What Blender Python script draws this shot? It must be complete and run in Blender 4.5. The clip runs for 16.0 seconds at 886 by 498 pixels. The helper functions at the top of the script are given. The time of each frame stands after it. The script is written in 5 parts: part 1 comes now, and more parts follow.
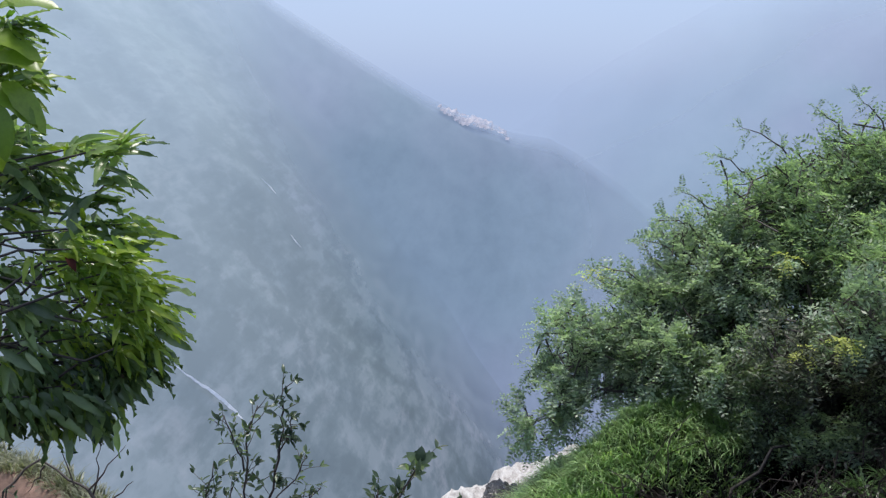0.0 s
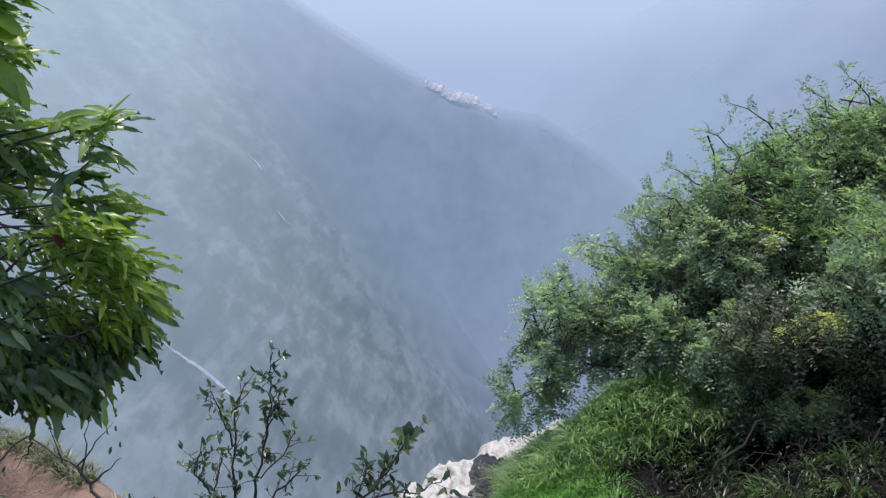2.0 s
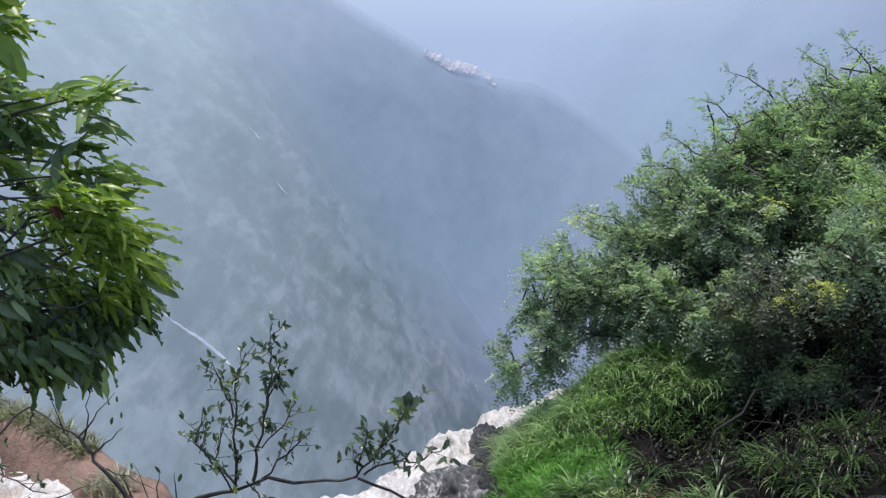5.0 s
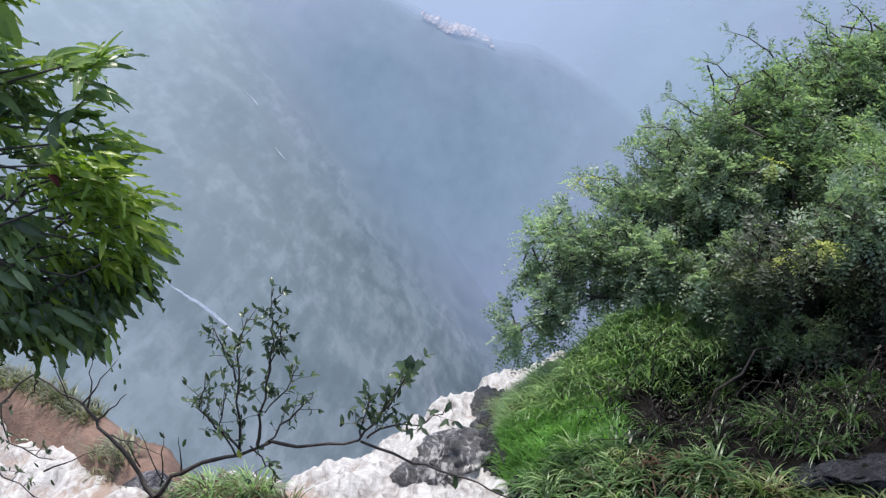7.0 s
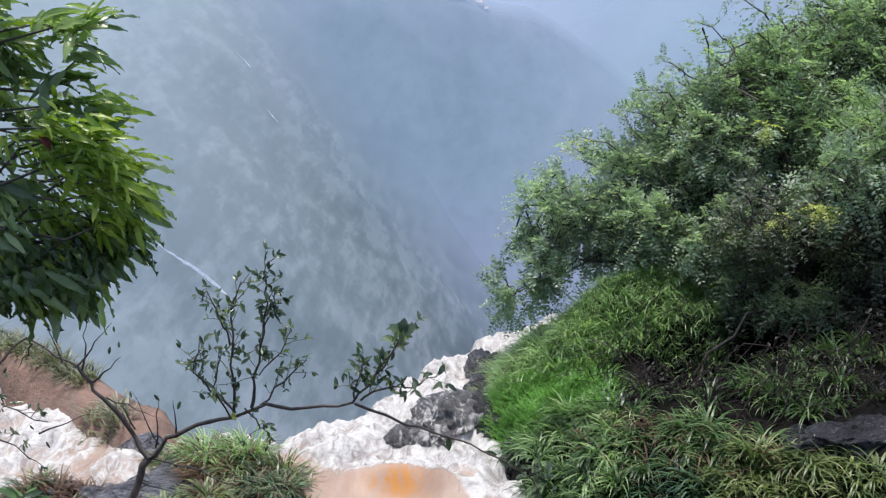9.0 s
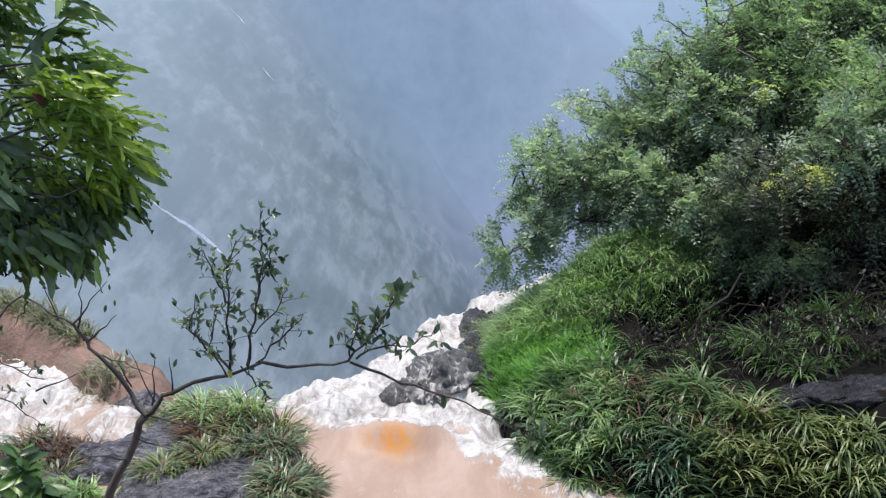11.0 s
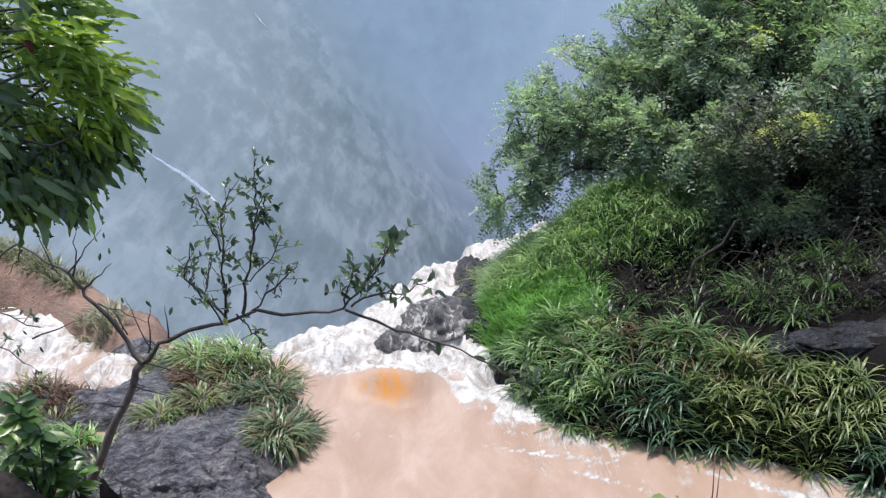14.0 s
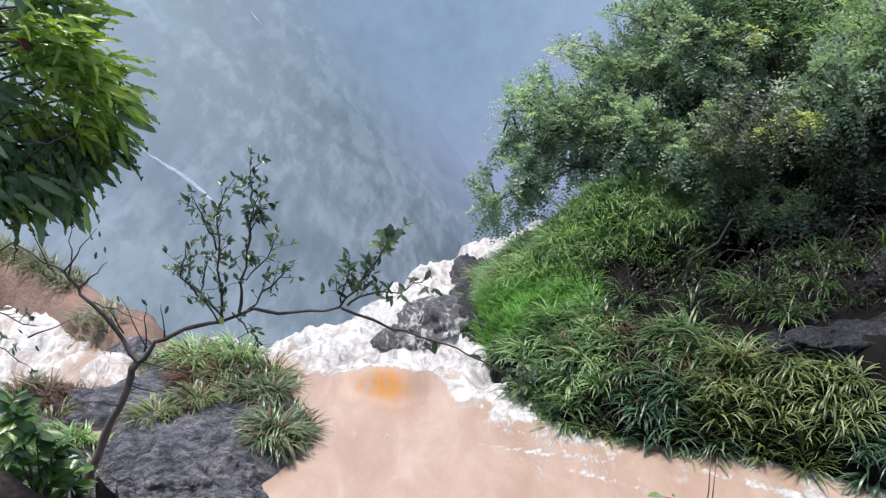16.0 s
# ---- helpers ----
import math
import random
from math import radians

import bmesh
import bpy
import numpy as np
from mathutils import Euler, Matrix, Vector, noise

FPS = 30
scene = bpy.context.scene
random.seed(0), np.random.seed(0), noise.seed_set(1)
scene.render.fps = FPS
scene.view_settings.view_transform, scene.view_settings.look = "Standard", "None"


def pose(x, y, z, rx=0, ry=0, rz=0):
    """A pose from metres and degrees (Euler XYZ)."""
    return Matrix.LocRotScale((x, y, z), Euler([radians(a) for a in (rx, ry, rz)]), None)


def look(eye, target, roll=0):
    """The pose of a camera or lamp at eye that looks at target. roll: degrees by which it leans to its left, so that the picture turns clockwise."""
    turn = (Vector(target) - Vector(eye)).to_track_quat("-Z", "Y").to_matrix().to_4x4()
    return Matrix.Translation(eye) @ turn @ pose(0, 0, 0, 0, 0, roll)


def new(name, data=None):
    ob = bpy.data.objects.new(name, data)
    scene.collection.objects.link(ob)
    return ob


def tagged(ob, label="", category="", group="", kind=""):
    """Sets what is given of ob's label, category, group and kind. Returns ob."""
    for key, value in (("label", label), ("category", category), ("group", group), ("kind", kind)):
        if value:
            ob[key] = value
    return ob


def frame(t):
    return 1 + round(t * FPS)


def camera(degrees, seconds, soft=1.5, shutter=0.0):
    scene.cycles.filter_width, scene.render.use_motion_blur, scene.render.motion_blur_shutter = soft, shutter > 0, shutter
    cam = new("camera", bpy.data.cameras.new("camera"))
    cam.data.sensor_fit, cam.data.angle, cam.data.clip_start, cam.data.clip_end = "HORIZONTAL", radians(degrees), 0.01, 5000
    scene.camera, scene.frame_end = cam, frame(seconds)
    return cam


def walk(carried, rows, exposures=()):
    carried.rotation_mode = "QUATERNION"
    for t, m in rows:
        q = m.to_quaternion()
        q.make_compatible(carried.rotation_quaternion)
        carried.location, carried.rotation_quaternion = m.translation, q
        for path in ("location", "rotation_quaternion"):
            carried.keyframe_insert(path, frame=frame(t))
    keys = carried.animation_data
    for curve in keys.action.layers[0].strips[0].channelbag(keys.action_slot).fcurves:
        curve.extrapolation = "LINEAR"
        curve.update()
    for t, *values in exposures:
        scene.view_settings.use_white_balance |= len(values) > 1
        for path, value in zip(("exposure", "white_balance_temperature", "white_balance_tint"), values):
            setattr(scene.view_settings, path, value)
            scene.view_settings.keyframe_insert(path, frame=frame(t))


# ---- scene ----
# The camera stands on a bank over a brown stream and tilts slowly down from the valley to the water.
EYE = Vector((0.0, 0.0, 4.0))
cam = camera(48.0, 16.0, soft=1.3)
# seconds, pitch, yaw, roll
ROWS = [
    (0, -8.39, 1.43, 0.34), (0.5, -8.93, 1.18, 0.08), (1, -9.14, 0.90, 0.29), (1.5, -9.47, 0.67, 0.30),
    (2, -9.78, 0.69, 0.36), (2.5, -9.90, 0.55, 0.41), (3, -9.90, 0.79, 0.23), (3.5, -10.19, 0.83, 0.35),
    (4, -10.75, 0.80, 0.40), (6.5, -12.82, 0.42, -0.19), (7, -13.55, 0.64, -0.40), (7.5, -13.80, 0.60, -0.44),
    (8, -14.56, 0.37, -0.43), (8.5, -15.18, 0.32, -0.35), (11, -18.00, -0.00, -0.00), (11.5, -18.82, 0.25, -0.18),
    (12, -19.27, 0.55, -0.30), (12.5, -19.89, 0.49, -0.25), (13, -20.31, 0.13, 0.01), (13.5, -20.64, -0.27, 0.13),
    (14, -21.00, -0.33, 0.04), (14.5, -21.08, -0.40, 0.13), (15, -21.09, -0.50, 0.23), (15.5, -21.06, -0.67, 0.26),
    (16, -21.08, -0.56, 0.12),
]


def aim(pitch, yaw, roll):
    p, a = radians(pitch), radians(yaw)
    ahead = Vector((-math.sin(a) * math.cos(p), math.cos(a) * math.cos(p), math.sin(p)))
    return look(EYE, EYE + ahead, roll)


walk(cam, [(t, aim(p, a, r)) for t, p, a, r in ROWS], exposures=[(0, 1.24), (4, 1.28), (8, 1.40), (11, 1.48), (16, 1.58)])

# ---- light: a misty overcast sky ----
world = bpy.data.worlds.new("overcast")
scene.world = world
world.use_nodes = True
wn, wl = world.node_tree.nodes, world.node_tree.links
wn.clear()
sky = wn.new("ShaderNodeTexSky")
sky.sky_type, sky.sun_disc = "NISHITA", False
sky.sun_elevation, sky.sun_rotation = radians(80), radians(-50)
sky.air_density, sky.dust_density = 1.0, 4.0
bg_sky, bg_cloud, add, wout = (wn.new(k) for k in ("ShaderNodeBackground", "ShaderNodeBackground", "ShaderNodeAddShader", "ShaderNodeOutputWorld"))
bg_sky.inputs["Strength"].default_value = 0.022
bg_cloud.inputs["Color"].default_value = (0.34, 0.44, 0.66, 1)
bg_cloud.inputs["Strength"].default_value = 0.47
wl.new(sky.outputs["Color"], bg_sky.inputs["Color"])
wl.new(bg_sky.outputs[0], add.inputs[0])
wl.new(bg_cloud.outputs[0], add.inputs[1])
wl.new(add.outputs[0], wout.inputs["Surface"])

sun_data = bpy.data.lights.new("sun", "SUN")
sun_data.energy, sun_data.angle, sun_data.color = 1.85, radians(18), (1.0, 0.95, 0.88)
sun = new("sun", sun_data)
sun.matrix_world = look((0, 0, 0), (0.12, -0.10, -1.0))

# ---- helpers for materials and meshes ----


class Mat:
    """A principled material with short ways to add nodes."""

    def __init__(self, name, rough=0.7, metal=0.0, spec=0.5):
        self.m = bpy.data.materials.new(name)
        self.m.use_nodes = True
        self.t = self.m.node_tree
        self.b = self.t.nodes["Principled BSDF"]
        self.out = self.t.nodes["Material Output"]
        self.b.inputs["Roughness"].default_value = rough
        self.b.inputs["Metallic"].default_value = metal
        self.b.inputs["Specular IOR Level"].default_value = spec

    def node(self, kind, **values):
        n = self.t.nodes.new(kind)
        for k, v in values.items():
            n.inputs[k.replace("_", " ")].default_value = v
        return n

    def link(self, a, b):
        self.t.links.new(a, b)

    def coords(self, kind="Object", scale=(1, 1, 1)):
        c, m = self.node("ShaderNodeTexCoord"), self.node("ShaderNodeMapping", Scale=scale)
        self.link(c.outputs[kind], m.inputs["Vector"])
        return m.outputs["Vector"]

    def noise(self, scale, detail=5.0, rough=0.6, vec=None, distort=0.0):
        n = self.node("ShaderNodeTexNoise", Scale=scale, Detail=detail, Roughness=rough, Distortion=distort)
        self.link(vec if vec is not None else self.coords(), n.inputs["Vector"])
        return n.outputs["Fac"]

    def ramp(self, fac, *stops):
        n = self.node("ShaderNodeValToRGB")
        e = n.color_ramp.elements
        while len(e) < len(stops):
            e.new(0.5)
        for el, (p, c) in zip(e, stops):
            el.position, el.color = p, (*c, 1) if len(c) == 3 else c
        self.link(fac, n.inputs["Fac"])
        return n.outputs["Color"]

    def mix(self, fac, a, b, blend="MIX"):
        n = self.t.nodes.new("ShaderNodeMix")
        n.data_type, n.blend_type = "RGBA", blend
        for v, i in ((fac, 0), (a, 6), (b, 7)):
            if isinstance(v, (int, float)):
                n.inputs[i].default_value = v
            elif isinstance(v, tuple):
                n.inputs[i].default_value = (*v, 1)
            else:
                self.link(v, n.inputs[i])
        return n.outputs[2]

    def math(self, op, a, b=0.0, clamp=False):
        n = self.t.nodes.new("ShaderNodeMath")
        n.operation, n.use_clamp = op, clamp
        for v, i in ((a, 0), (b, 1)):
            if isinstance(v, (int, float)):
                n.inputs[i].default_value = v
            else:
                self.link(v, n.inputs[i])
        return n.outputs[0]

    def scaled(self, a, k, plus):
        n = self.t.nodes.new("ShaderNodeMath")
        n.operation = "MULTIPLY_ADD"
        self.link(a, n.inputs[0])
        n.inputs[1].default_value, n.inputs[2].default_value = k, plus
        return n.outputs[0]

    def colour(self, c):
        if isinstance(c, tuple):
            self.b.inputs["Base Color"].default_value = (*c, 1)
        else:
            self.link(c, self.b.inputs["Base Color"])

    def bump(self, height, strength=0.5, distance=0.02):
        n = self.node("ShaderNodeBump", Strength=strength, Distance=distance)
        self.link(height, n.inputs["Height"])
        self.link(n.outputs["Normal"], self.b.inputs["Normal"])


def leaf_material(name, dark, light, rough=0.35, glow=0.35, clump=1.5, tip=None):
    """Leaf with tone from piece to piece and clump to clump, and light let through."""
    m = Mat(name, rough, 0, 0.5)
    info, geo = m.node("ShaderNodeObjectInfo"), m.node("ShaderNodeNewGeometry")
    r = m.math("FRACT", m.math("ADD", info.outputs["Random"], geo.outputs["Random Per Island"]))
    world_noise = m.noise(clump, 2, 0.5, vec=geo.outputs["Position"])
    f = m.math("ADD", m.math("MULTIPLY", r, 0.55), m.scaled(world_noise, 1.4, -0.5))
    stops = [(0.1, dark), (0.75, light)] + ([(0.96, tip)] if tip else [])
    c = m.ramp(f, *stops)
    fine = m.noise(60, 3, 0.6)
    c = m.mix(0.35, c, m.ramp(fine, (0.3, (0.45, 0.45, 0.45)), (0.7, (1, 1, 1))), "MULTIPLY")
    m.colour(c)
    tr = m.node("ShaderNodeBsdfTranslucent")
    m.link(m.mix(1.0, c, (1.25, 1.45, 0.8), "MULTIPLY"), tr.inputs["Color"])
    mx = m.node("ShaderNodeMixShader", Fac=glow)
    m.link(m.b.outputs[0], mx.inputs[1])
    m.link(tr.outputs[0], mx.inputs[2])
    m.link(mx.outputs[0], m.out.inputs["Surface"])
    return m.m


def mesh(name, verts, faces, material, smooth=True):
    me = bpy.data.meshes.new(name)
    me.from_pydata(np.asarray(verts).tolist() if isinstance(verts, np.ndarray) else verts, [], faces.tolist() if isinstance(faces, np.ndarray) else faces)
    if material:
        me.materials.append(material)
    me.polygons.foreach_set("use_smooth", [smooth] * len(me.polygons))
    me.update()
    return me


def part(name, me, parent, label="", kind=""):
    ob = new(name, me)
    ob.parent = parent
    return tagged(ob, label, kind=kind)


def thing(name, at, label, category, group=""):
    ob = new(name)
    ob.location = at
    ob.empty_display_size = 0.1
    return tagged(ob, label, category, group)


def grid_faces(nu, nv):
    i = np.arange(nu * nv).reshape(nu, nv)
    return np.stack([i[:-1, :-1], i[1:, :-1], i[1:, 1:], i[:-1, 1:]], -1).reshape(-1, 4)


def fbm(x, y, z=0.0, octaves=4, seed=0.0):
    """Fractal noise over arrays, about -1 to 1."""
    x, y, z = np.broadcast_arrays(np.asarray(x, float), np.asarray(y, float), np.asarray(z, float))
    out = np.empty(x.shape)
    for k, (a, b, c) in enumerate(zip(x.ravel(), y.ravel(), z.ravel())):
        out.flat[k] = noise.fractal((a + seed, b - seed * 0.7, c + 3.1), 1.0, 2.0, octaves)
    return out


def tube(points, radii, sides=6):
    """Verts and faces of a tapered tube along a line."""
    pts = [Vector(p) for p in points]
    verts, faces = [], []
    for i, p in enumerate(pts):
        d = (pts[min(i + 1, len(pts) - 1)] - pts[max(i - 1, 0)]).normalized()
        a = d.cross(Vector((0.3, 0.9, 0.25))).normalized()
        b = d.cross(a)
        for k in range(sides):
            w = 2 * math.pi * k / sides
            verts.append(p + radii[i] * (math.cos(w) * a + math.sin(w) * b))
        if i:
            o = (i - 1) * sides
            faces += [(o + k, o + (k + 1) % sides, o + sides + (k + 1) % sides, o + sides + k) for k in range(sides)]
    faces.append(tuple(range(len(verts) - sides, len(verts))))
    return [tuple(v) for v in verts], faces


def joined(pieces):
    verts, faces = [], []
    for v, f in pieces:
        o = len(verts)
        verts += v
        faces += [tuple(i + o for i in q) for q in f]
    return verts, faces


def wander(a, b, n, amount, rng, sag=0.0):
    """A crooked line from a to b."""
    a, b = Vector(a), Vector(b)
    d = (b - a).length
    out = []
    for i in range(n + 1):
        t = i / n
        k = math.sin(math.pi * t)
        out.append(a.lerp(b, t) + Vector([rng.uniform(-1, 1) * amount * d * k for _ in range(3)]) - Vector((0, 0, sag * d * k)))
    return out


def stamp(template, faces, mats, places):
    """Many copies of a small piece as one array mesh: mats (n,3,3), places (n,3)."""
    v = np.einsum("nij,kj->nki", mats, template) + places[:, None, :]
    n, k = len(places), len(template)
    f = [tuple(q) for q in faces]
    all_faces = []
    for q in f:
        all_faces.append(np.asarray(q)[None, :] + k * np.arange(n)[:, None])
    by = {}
    for a in all_faces:
        by.setdefault(a.shape[1], []).append(a)
    out = []
    for arrays in by.values():
        out += np.concatenate(arrays).tolist()
    return v.reshape(-1, 3).tolist(), out


def basis(along, up, scale):
    """Frames (n,3,3) whose x runs along and z near up."""
    x = along / np.linalg.norm(along, axis=1, keepdims=True)
    y = np.cross(up, x)
    y /= np.linalg.norm(y, axis=1, keepdims=True) + 1e-9
    z = np.cross(x, y)
    return np.stack([x, y, z], 2) * np.asarray(scale)[:, None, None]


def leaf_shape(length, width, fold=0.25, droop=0.2, segs=5, wave=0.0):
    """A pointed leaf along +x, folded at its midrib and bent down; verts and faces."""
    verts, faces = [], []
    for i in range(segs + 1):
        t = i / segs
        w = width * 0.5 * (math.sin(math.pi * min(1, t * 0.93 + 0.07)) ** 0.8)
        z = -droop * length * t * t
        x = length * t
        ripple = wave * width * math.sin(i * 2.4)
        verts += [(x, w, z + fold * w + ripple), (x, 0, z), (x, -w, z + fold * w - ripple)]
        if i:
            o = 3 * i
            faces += [(o - 3, o - 2, o + 1, o), (o - 2, o - 1, o + 2, o + 1)]
    return np.array(verts), faces

# ---- materials ----
# wet scrub and rock hillside, mist painted into its colours; upper rim fades transparent
def hillside(name, dark, mid, pale, rim, amount=1.0, grain=1.0, haze_span=(0.0, 0.0), haze_tint=(0.46, 0.54, 0.61), rocky=False, thin=None, slant=0.6, clearer=None):
    m = Mat(name, 0.95, 0, 0.05)
    uv = m.coords("UV", (1, 1, 1))
    geo = m.node("ShaderNodeNewGeometry")
    place = geo.outputs["Position"]
    # gullies and beds run slantwise down the slope
    drawn, even = m.node("ShaderNodeMapping", Scale=(1.0, slant, 1.0)), m.node("ShaderNodeMapping", Scale=(1.0, 0.24, 1.0))
    m.link(place, drawn.inputs["Vector"])
    m.link(place, even.inputs["Vector"])
    drawn, even = drawn.outputs[0], even.outputs[0]
    broad = m.noise(0.014 * grain, 3, 0.5, vec=drawn, distort=0.2)
    beds = m.noise(0.10 * grain, 5, 0.6, vec=drawn, distort=0.3)
    scrub = m.noise(0.24 * grain, 5, 0.6, vec=even, distort=0.2)
    f = m.math("ADD", m.scaled(broad, 0.55 * amount, 0.5 - 0.275 * amount), m.scaled(beds, 0.95 * amount, -0.475 * amount))
    f = m.math("ADD", f, m.scaled(scrub, 0.75 * amount, -0.375 * amount))
    c = m.ramp(f, (0.30, dark), (0.50, mid), (0.72, pale))
    if rocky:
        # bare pale rock showing in broken patches, and dark clumps of scrub
        bare = m.noise(0.055, 6, 0.62, vec=drawn, distort=0.4)
        bare = m.math("ADD", bare, m.scaled(scrub, 0.5, -0.25))
        c = m.mix(m.ramp(bare, (0.55, (0, 0, 0)), (0.72, (0.5, 0.5, 0.5))), c, (0.19, 0.195, 0.212))
        clump = m.noise(0.13, 5, 0.6, vec=even, distort=0.2)
        c = m.mix(m.ramp(clump, (0.34, (0.65, 0.65, 0.65)), (0.47, (0, 0, 0))), c, m.mix(1.0, c, (0.62, 0.72, 0.76), "MULTIPLY"))
    hue = m.noise(0.012 * grain, 3, 0.5, vec=even)
    c = m.mix(m.ramp(hue, (0.45, (0, 0, 0)), (0.62, (0.6, 0.6, 0.6))), c, m.mix(1.0, c, (1.08, 0.97, 1.04), "MULTIPLY"))
    c = m.mix(m.ramp(hue, (0.38, (0.6, 0.6, 0.6)), (0.55, (0, 0, 0))), c, m.mix(1.0, c, (0.93, 1.03, 0.99), "MULTIPLY"))
    sep = m.node("ShaderNodeSeparateXYZ")
    m.link(place, sep.inputs[0])
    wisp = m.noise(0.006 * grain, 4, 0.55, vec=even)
    if haze_span[1]:
        # painted haze: the colour blends to a pale blue-grey with height
        h = m.math("ADD", m.scaled(sep.outputs["Z"], 1 / (haze_span[1] - haze_span[0]), -haze_span[0] / (haze_span[1] - haze_span[0])), m.scaled(wisp, 0.8, -0.4))
        c = m.mix(m.ramp(h, (0.0, (0, 0, 0)), (1.0, (0.72, 0.72, 0.72))), c, haze_tint)
    m.colour(c)
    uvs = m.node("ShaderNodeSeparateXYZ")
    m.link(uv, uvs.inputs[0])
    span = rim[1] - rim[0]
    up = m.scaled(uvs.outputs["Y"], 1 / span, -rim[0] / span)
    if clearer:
        # less see-through towards the valley floor, imitating thinner mist
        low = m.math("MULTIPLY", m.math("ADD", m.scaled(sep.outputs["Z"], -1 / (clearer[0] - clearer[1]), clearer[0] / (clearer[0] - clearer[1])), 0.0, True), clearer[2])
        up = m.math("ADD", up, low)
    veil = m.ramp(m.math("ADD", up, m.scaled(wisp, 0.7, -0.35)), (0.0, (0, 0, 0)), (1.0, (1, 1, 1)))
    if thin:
        # the ridge turns see-through towards one end, imitating thicker mist
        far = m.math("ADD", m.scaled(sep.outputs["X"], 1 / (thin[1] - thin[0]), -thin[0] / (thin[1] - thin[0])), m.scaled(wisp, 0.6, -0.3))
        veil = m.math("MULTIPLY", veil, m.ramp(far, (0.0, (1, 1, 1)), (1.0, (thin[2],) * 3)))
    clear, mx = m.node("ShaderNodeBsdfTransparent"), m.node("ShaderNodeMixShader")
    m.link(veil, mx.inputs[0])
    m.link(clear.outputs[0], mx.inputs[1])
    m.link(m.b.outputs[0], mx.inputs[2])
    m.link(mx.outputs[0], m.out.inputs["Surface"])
    return m.m


SLOPE_A = hillside("scrub_slope_painted_haze", (0.024, 0.037, 0.042), (0.046, 0.063, 0.069), (0.092, 0.112, 0.120), (-0.04, 0.42), 1.5, 1.0, (-142.0, 62.0), (0.455, 0.545, 0.595), True, clearer=(-30.0, -125.0, 0.2))
# the blue-grey of both ridges is distance haze put into their base colours
SLOPE_B = hillside("dark_ridge_painted_haze", (0.158, 0.200, 0.258), (0.178, 0.224, 0.286), (0.198, 0.246, 0.308), (-0.01, 0.05), 0.6, 0.4, (-60.0, 160.0), thin=(10.0, 185.0, 0.2), slant=0.3)
SLOPE_C = hillside("far_ridge_painted_haze", (0.245, 0.298, 0.372), (0.255, 0.31, 0.385), (0.27, 0.325, 0.40), (0.0, 0.65), 0.4, 0.4, slant=0.3)

m = Mat("white_water_far", 0.9, 0, 0.1)
m.colour(m.ramp(m.noise(0.4, 4), (0.3, (0.50, 0.52, 0.55)), (0.7, (0.86, 0.86, 0.87))))
FAR_WATER = m.m
m = Mat("pinkish_river_far", 0.9, 0, 0.05)
m.colour(m.ramp(m.noise(0.12, 5), (0.35, (0.40, 0.38, 0.42)), (0.60, (0.55, 0.52, 0.55))))
clear, mx = m.node("ShaderNodeBsdfTransparent"), m.node("ShaderNodeMixShader")
m.link(m.ramp(m.noise(0.16, 6, 0.7, vec=m.coords("Object", (0.7, 0.3, 1.4)), distort=0.8), (0.36, (0, 0, 0)), (0.56, (1, 1, 1))), mx.inputs[0])
m.link(clear.outputs[0], mx.inputs[1])
m.link(m.b.outputs[0], mx.inputs[2])
m.link(mx.outputs[0], m.out.inputs["Surface"])
FAR_RIVER = m.m

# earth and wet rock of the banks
m = Mat("wet_earth_shade_dark", 0.9, 0, 0.1)
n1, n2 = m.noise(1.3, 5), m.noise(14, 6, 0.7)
# darker than wet soil: the shade of the hollow is in these tones
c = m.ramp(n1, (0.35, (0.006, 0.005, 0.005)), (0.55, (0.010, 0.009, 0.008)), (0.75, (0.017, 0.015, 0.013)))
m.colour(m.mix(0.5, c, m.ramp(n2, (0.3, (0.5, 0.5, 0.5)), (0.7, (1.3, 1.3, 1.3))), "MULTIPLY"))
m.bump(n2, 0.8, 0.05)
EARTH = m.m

m = Mat("red_laterite", 0.7, 0, 0.3)
n1, n2 = m.noise(2.2, 5), m.noise(22, 6, 0.7)
c = m.ramp(n1, (0.32, (0.115, 0.075, 0.06)), (0.52, (0.245, 0.155, 0.12)), (0.72, (0.21, 0.16, 0.135)))
m.colour(m.mix(0.5, c, m.ramp(n2, (0.3, (0.55, 0.55, 0.55)), (0.7, (1.2, 1.2, 1.2))), "MULTIPLY"))
m.bump(n2, 0.7, 0.04)
LATERITE = m.m

m = Mat("wet_basalt", 0.28, 0, 0.95)
n1, n2 = m.noise(3.0, 5), m.noise(15, 8, 0.74, vec=m.coords("Object", (0.8, 1.2, 1.2)), distort=0.35)
c = m.ramp(n1, (0.3, (0.055, 0.054, 0.062)), (0.6, (0.125, 0.122, 0.135)), (0.8, (0.19, 0.18, 0.185)))
m.colour(m.mix(0.6, c, m.ramp(n2, (0.35, (0.35, 0.35, 0.37)), (0.65, (1.2, 1.2, 1.2))), "MULTIPLY"))
m.bump(n2, 1.0, 0.2)
m.link(m.ramp(n2, (0.3, (0.10, 0.10, 0.10)), (0.7, (0.32, 0.32, 0.32))), m.b.inputs["Roughness"])
BASALT = m.m

